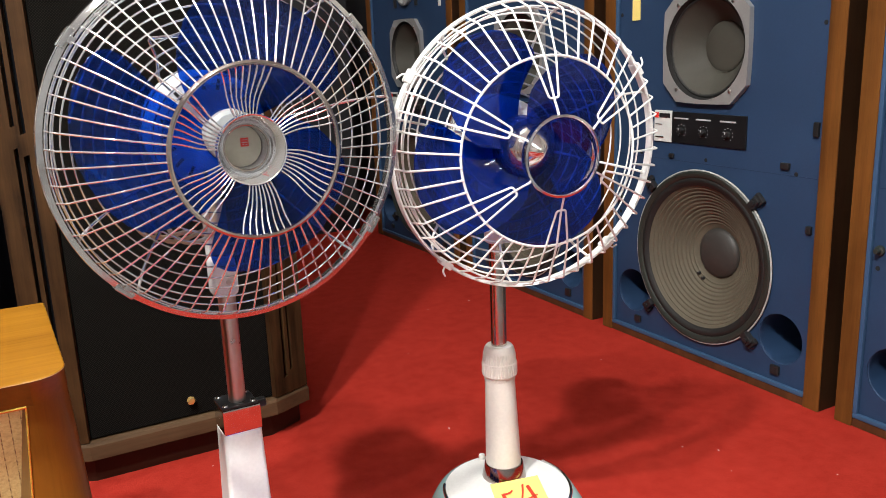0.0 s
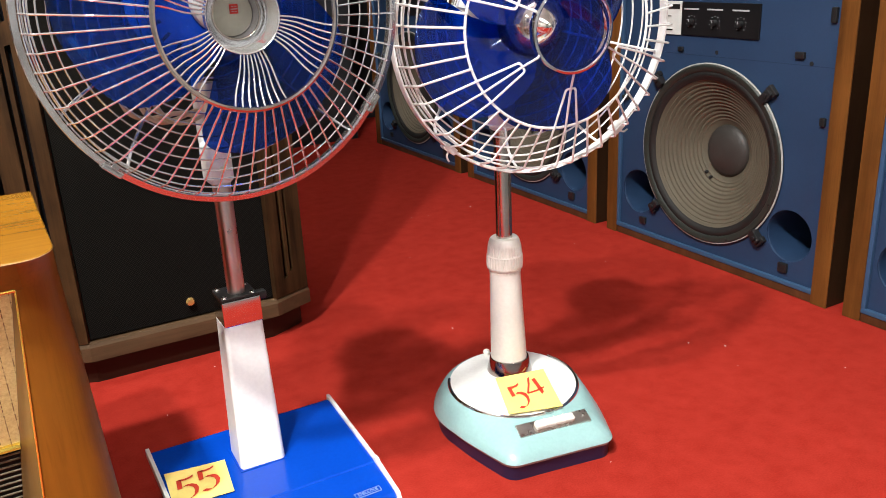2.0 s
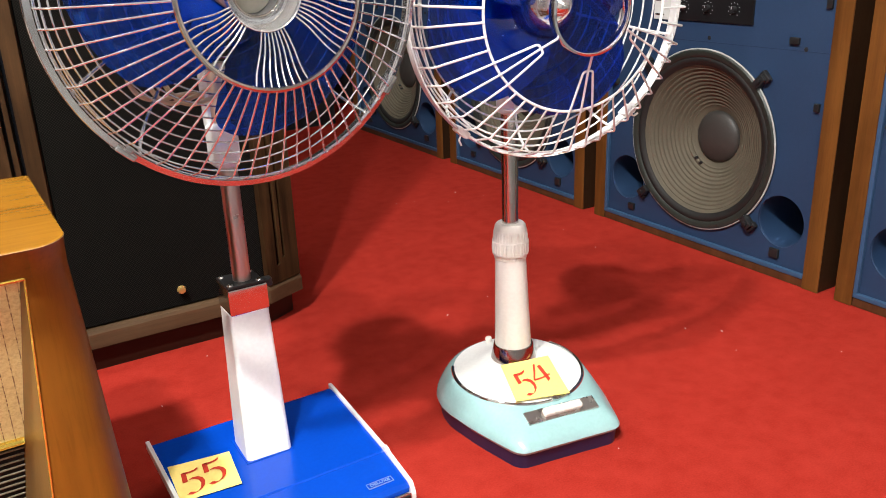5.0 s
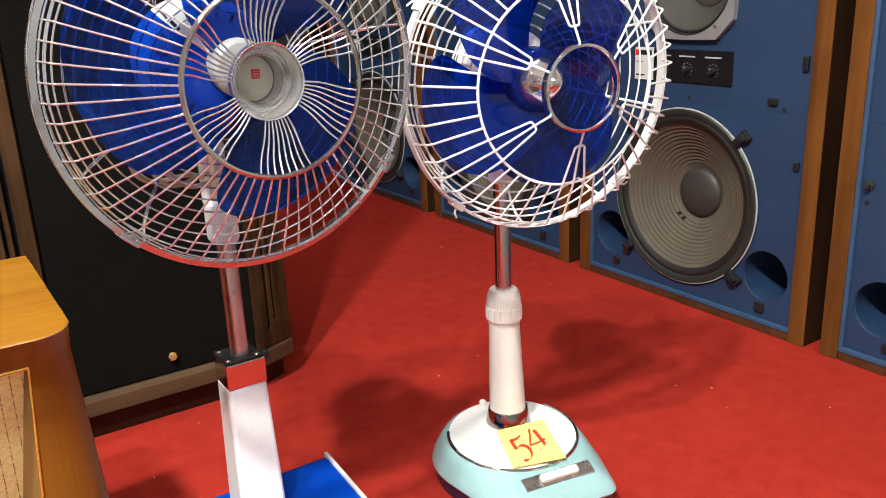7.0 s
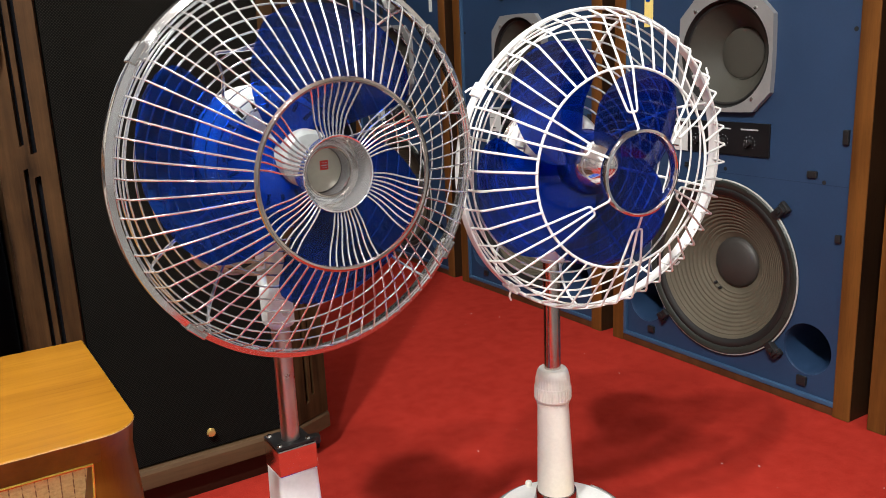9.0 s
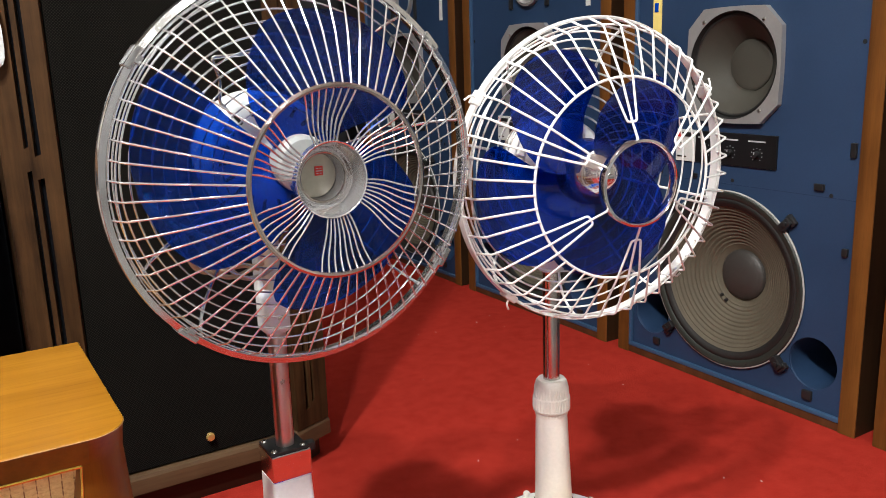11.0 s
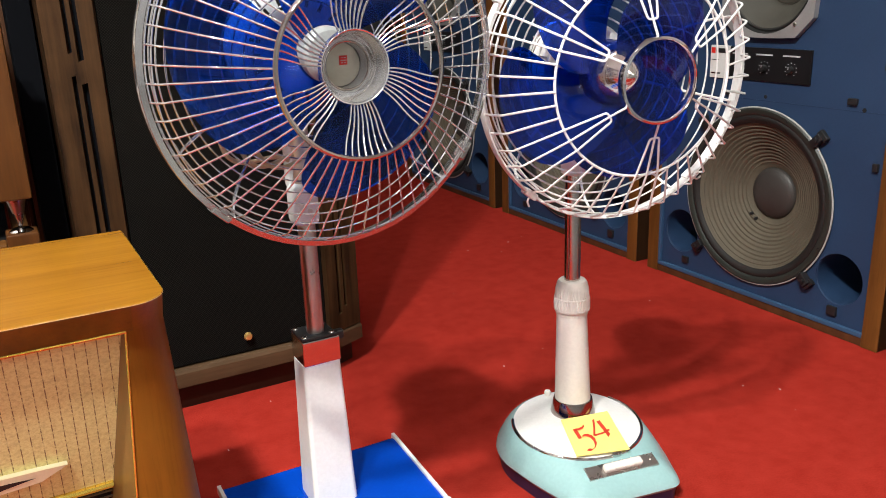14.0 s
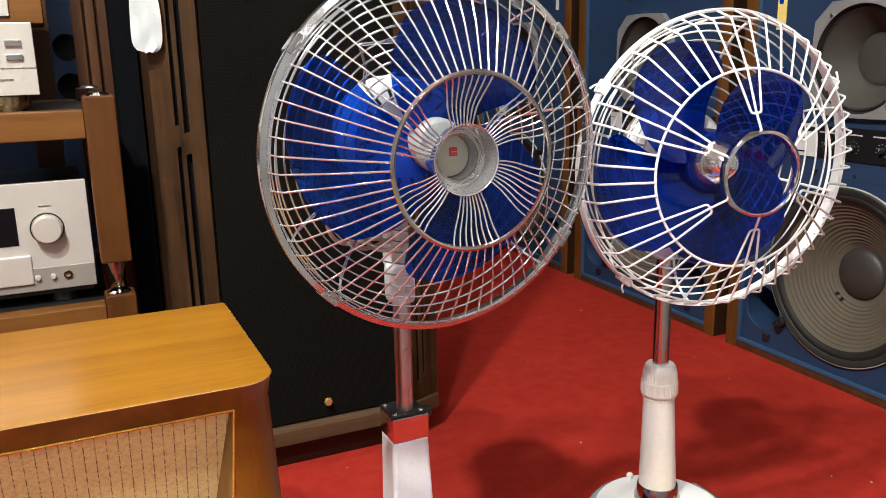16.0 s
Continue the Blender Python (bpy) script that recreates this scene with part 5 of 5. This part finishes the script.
def move3(bm, x, y, z):
    bm.transform(Matrix.Translation((x, y, z)))
    return bm


AMPSTRIP = painted("satin_aluminium_strip", (0.4000, 0.3680, 0.3280), 0.35, 0.04, 400, 10, 0.03, metal=0.4)
amplifier()


def player():
    t = thing("disc_player", "silver disc player with push buttons on bronze feet", "disc player", pose(-0.352, 1.645, 0.6625))
    part("case", boxed(-0.210, 0.212, 0.010, 0.29, 0.030, 0.136, bevel=0.003), BLACK, t)
    face = part("front_panel", boxed(-0.215, 0.216, 0.0, 0.010, 0.026, 0.140, bevel=0.002), AMPSILVER, t, "pale aluminium front")
    part("groove", boxed(-0.214, 0.215, -0.0005, 0.002, 0.068, 0.070), STEEL, face)
    part("drawer", boxed(-0.10, 0.10, -0.002, 0.002, 0.044, 0.062, bevel=0.001), AMPSILVER, face)
    for x in (0.118, 0.152, 0.186):
        for z in (0.086, 0.108):
            part("button", boxed(x - 0.012, x + 0.012, -0.004, 0.001, z - 0.005, z + 0.005, bevel=0.001), STEEL, face, "small push button")
    part("bar", boxed(0.11, 0.18, -0.0015, 0.001, 0.0505, 0.0525), STEEL, face)
    for x in (-0.17, 0.168):
        for y in (0.045, 0.25):
            part("foot", move(turned([(0.0, 0.026), (0.028, 0.026), (0.029, 0.022), (0.029, 0.004), (0.027, 0.0), (0.0, 0.0)], 32, "z"), x, y), BRONZE, t, "bronze foot")
    return t


player()
case_t = thing("wooden_case", "small wooden case lying on the disc player", "case", pose(-0.32, 1.70, 0.8015))
part("body", boxed(-0.20, 0.203, 0.0, 0.24, 0.0, 0.11, bevel=0.004), RACKSHELF, case_t)
part("front_plate", boxed(-0.19, 0.153, -0.005, 0.002, 0.012, 0.10, bevel=0.002), AMPSILVER, case_t, "pale metal front plate")


# ---- further things behind ----
def ported_speaker():
    t = thing("ported_loudspeaker", "blue-fronted loudspeaker in a dark wood cabinet behind the rack", "loudspeaker", pose(-0.322, 2.25, 0))
    part("cabinet", boxed(-0.33, 0.342, 0.004, 0.44, 0.0, 1.2, bevel=0.003), STRIPWOOD, t, "dark wood cabinet")
    holes = [circle_pts(0.244, 0.767, 0.030, 24), circle_pts(0.244, 0.680, 0.030, 24), circle_pts(-0.08, 0.42, 0.17, 40)]
    part("baffle", pierced(bmesh.new(), [(-0.29, 0.03), (0.276, 0.03), (0.276, 1.17), (-0.29, 1.17)], holes, -0.012, 0.003), BAFFLE, t, "flat blue baffle", smooth=20)
    for x, z, r in ((0.244, 0.767, 0.030), (0.244, 0.680, 0.030)):
        bm = turned([(r - 0.001, 0.012), (r - 0.002, -0.002), (0.0, -0.002)], 24)
        part("port", move3(bm, x, 0, z), HOLE, t)
    bm = turned([(0.17, 0.011), (0.165, 0.004), (0.05, -0.002), (0.0, 0.004)], 40)
    part("woofer", move3(bm, -0.08, 0, 0.42), MIDCONE, t)
    for x0, x1, out in ((0.260, 0.284, 0.016), (0.289, 0.310, 0.013), (0.315, 0.339, 0.018)):
        part("corner_strip", boxed(x0, x1, -out, 0.002, 0.0, 1.2, bevel=0.003), STRIPWOOD, t, "upright wooden corner strip")
    return t


ported_speaker()

# Flat sheet added for the dark, indistinct end of the aisle.
panel = slab("backdrop", boxed(-2.5, 1.36, 3.2, 3.24, 0.0, 2.4), DARKWALL, "near-black sheet added across the end of the aisle", "curtain", smooth=0)


# Upright black sheet added so the gap beside the rack looks dark.
board = thing("gap_blackout", "flat black sheet added to darken the gap behind the rack", "board", pose(0.0075, 1.77, 0))
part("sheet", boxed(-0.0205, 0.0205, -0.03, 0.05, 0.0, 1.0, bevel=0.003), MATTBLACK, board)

STAKEWOOD = wood("brown_stake_wood", (0.030, 0.012, 0.005), (0.085, 0.036, 0.013), "z", 0.45)
stake = thing("wooden_post", "narrow dark brown wooden post standing behind the rack", "post", pose(-0.127, 2.07, 0))
part("shaft", boxed(-0.036, 0.017, -0.02, 0.02, 0.008, 1.15, bevel=0.003), STAKEWOOD, stake)
part("foot", boxed(-0.045, 0.03, -0.03, 0.03, 0.0, 0.009, bevel=0.002), BLACK, stake)

# paper tag hanging from the walnut loudspeaker
def hanging_tag():
    t = thing("paper_tag", "crumpled white paper tag hanging beside the walnut loudspeaker", "paper tag", pose(0.0235, 1.5195, 0.752))
    bm = bmesh.new()
    sheets = []
    for side in (0, 1):
        grid = []
        for i in range(13):
            v = (i / 12) ** 1.8
            z = 0.20 * v
            half = 0.015 * math.sqrt(max(0.0, 1 - (1 - min(1.0, z / 0.018)) ** 2)) + 0.009 + 0.0015 * math.sin(9 * v)
            row = []
            for k in range(7):
                u = k / 3 - 1
                crease = 0.0016 * math.sin(7 * u + 11 * v) + 0.0012 * math.sin(23 * v - 3 * u)
                row.append(bm.verts.new((0.9 * half * u + 0.002 * math.sin(6 * v), crease - 0.0016 * side, z + 0.0015 * math.sin(5 * u))))
            grid.append(row)
        sheets.append(grid)
        for i in range(12):
            for k in range(6):
                bm.faces.new((grid[i][k], grid[i][k + 1], grid[i + 1][k + 1], grid[i + 1][k]))
    rim = [(i, 0) for i in range(13)] + [(12, k) for k in range(1, 7)] + [(i, 6) for i in range(11, -1, -1)] + [(0, k) for k in range(5, 0, -1)]
    for (i, k), (m, n) in zip(rim, rim[1:] + rim[:1]):
        bm.faces.new((sheets[0][i][k], sheets[0][m][n], sheets[1][m][n], sheets[1][i][k]))
    part("sheet", bm, TAGWHITE, t)
    return t


hanging_tag()

# lint on the carpet
rng = random.Random(4)
bm = bmesh.new()
for x, y in [(0.296, 1.472), (1.062, 0.945), (1.215, 1.474), (1.064, 2.055)] + [(rng.uniform(0.1, 1.35), rng.uniform(0.7, 2.3)) for _ in range(22)]:
    s = rng.uniform(0.0006, 0.0014)
    vs = bmesh.ops.create_icosphere(bm, subdivisions=1, radius=s)["verts"]
    bmesh.ops.transform(bm, matrix=pose(x, y, s * 0.6, 0, 0, rng.uniform(0, 180)) @ Matrix.Diagonal((rng.uniform(1, 2.6), 1, 0.7, 1)), verts=vs)
me = mesh_of(bm, "lint", 0)
me.materials.append(PAPERWHITE)
tagged(new("lint", me), "tiny white specks of lint on the red carpet", "lint", "", "stuff")
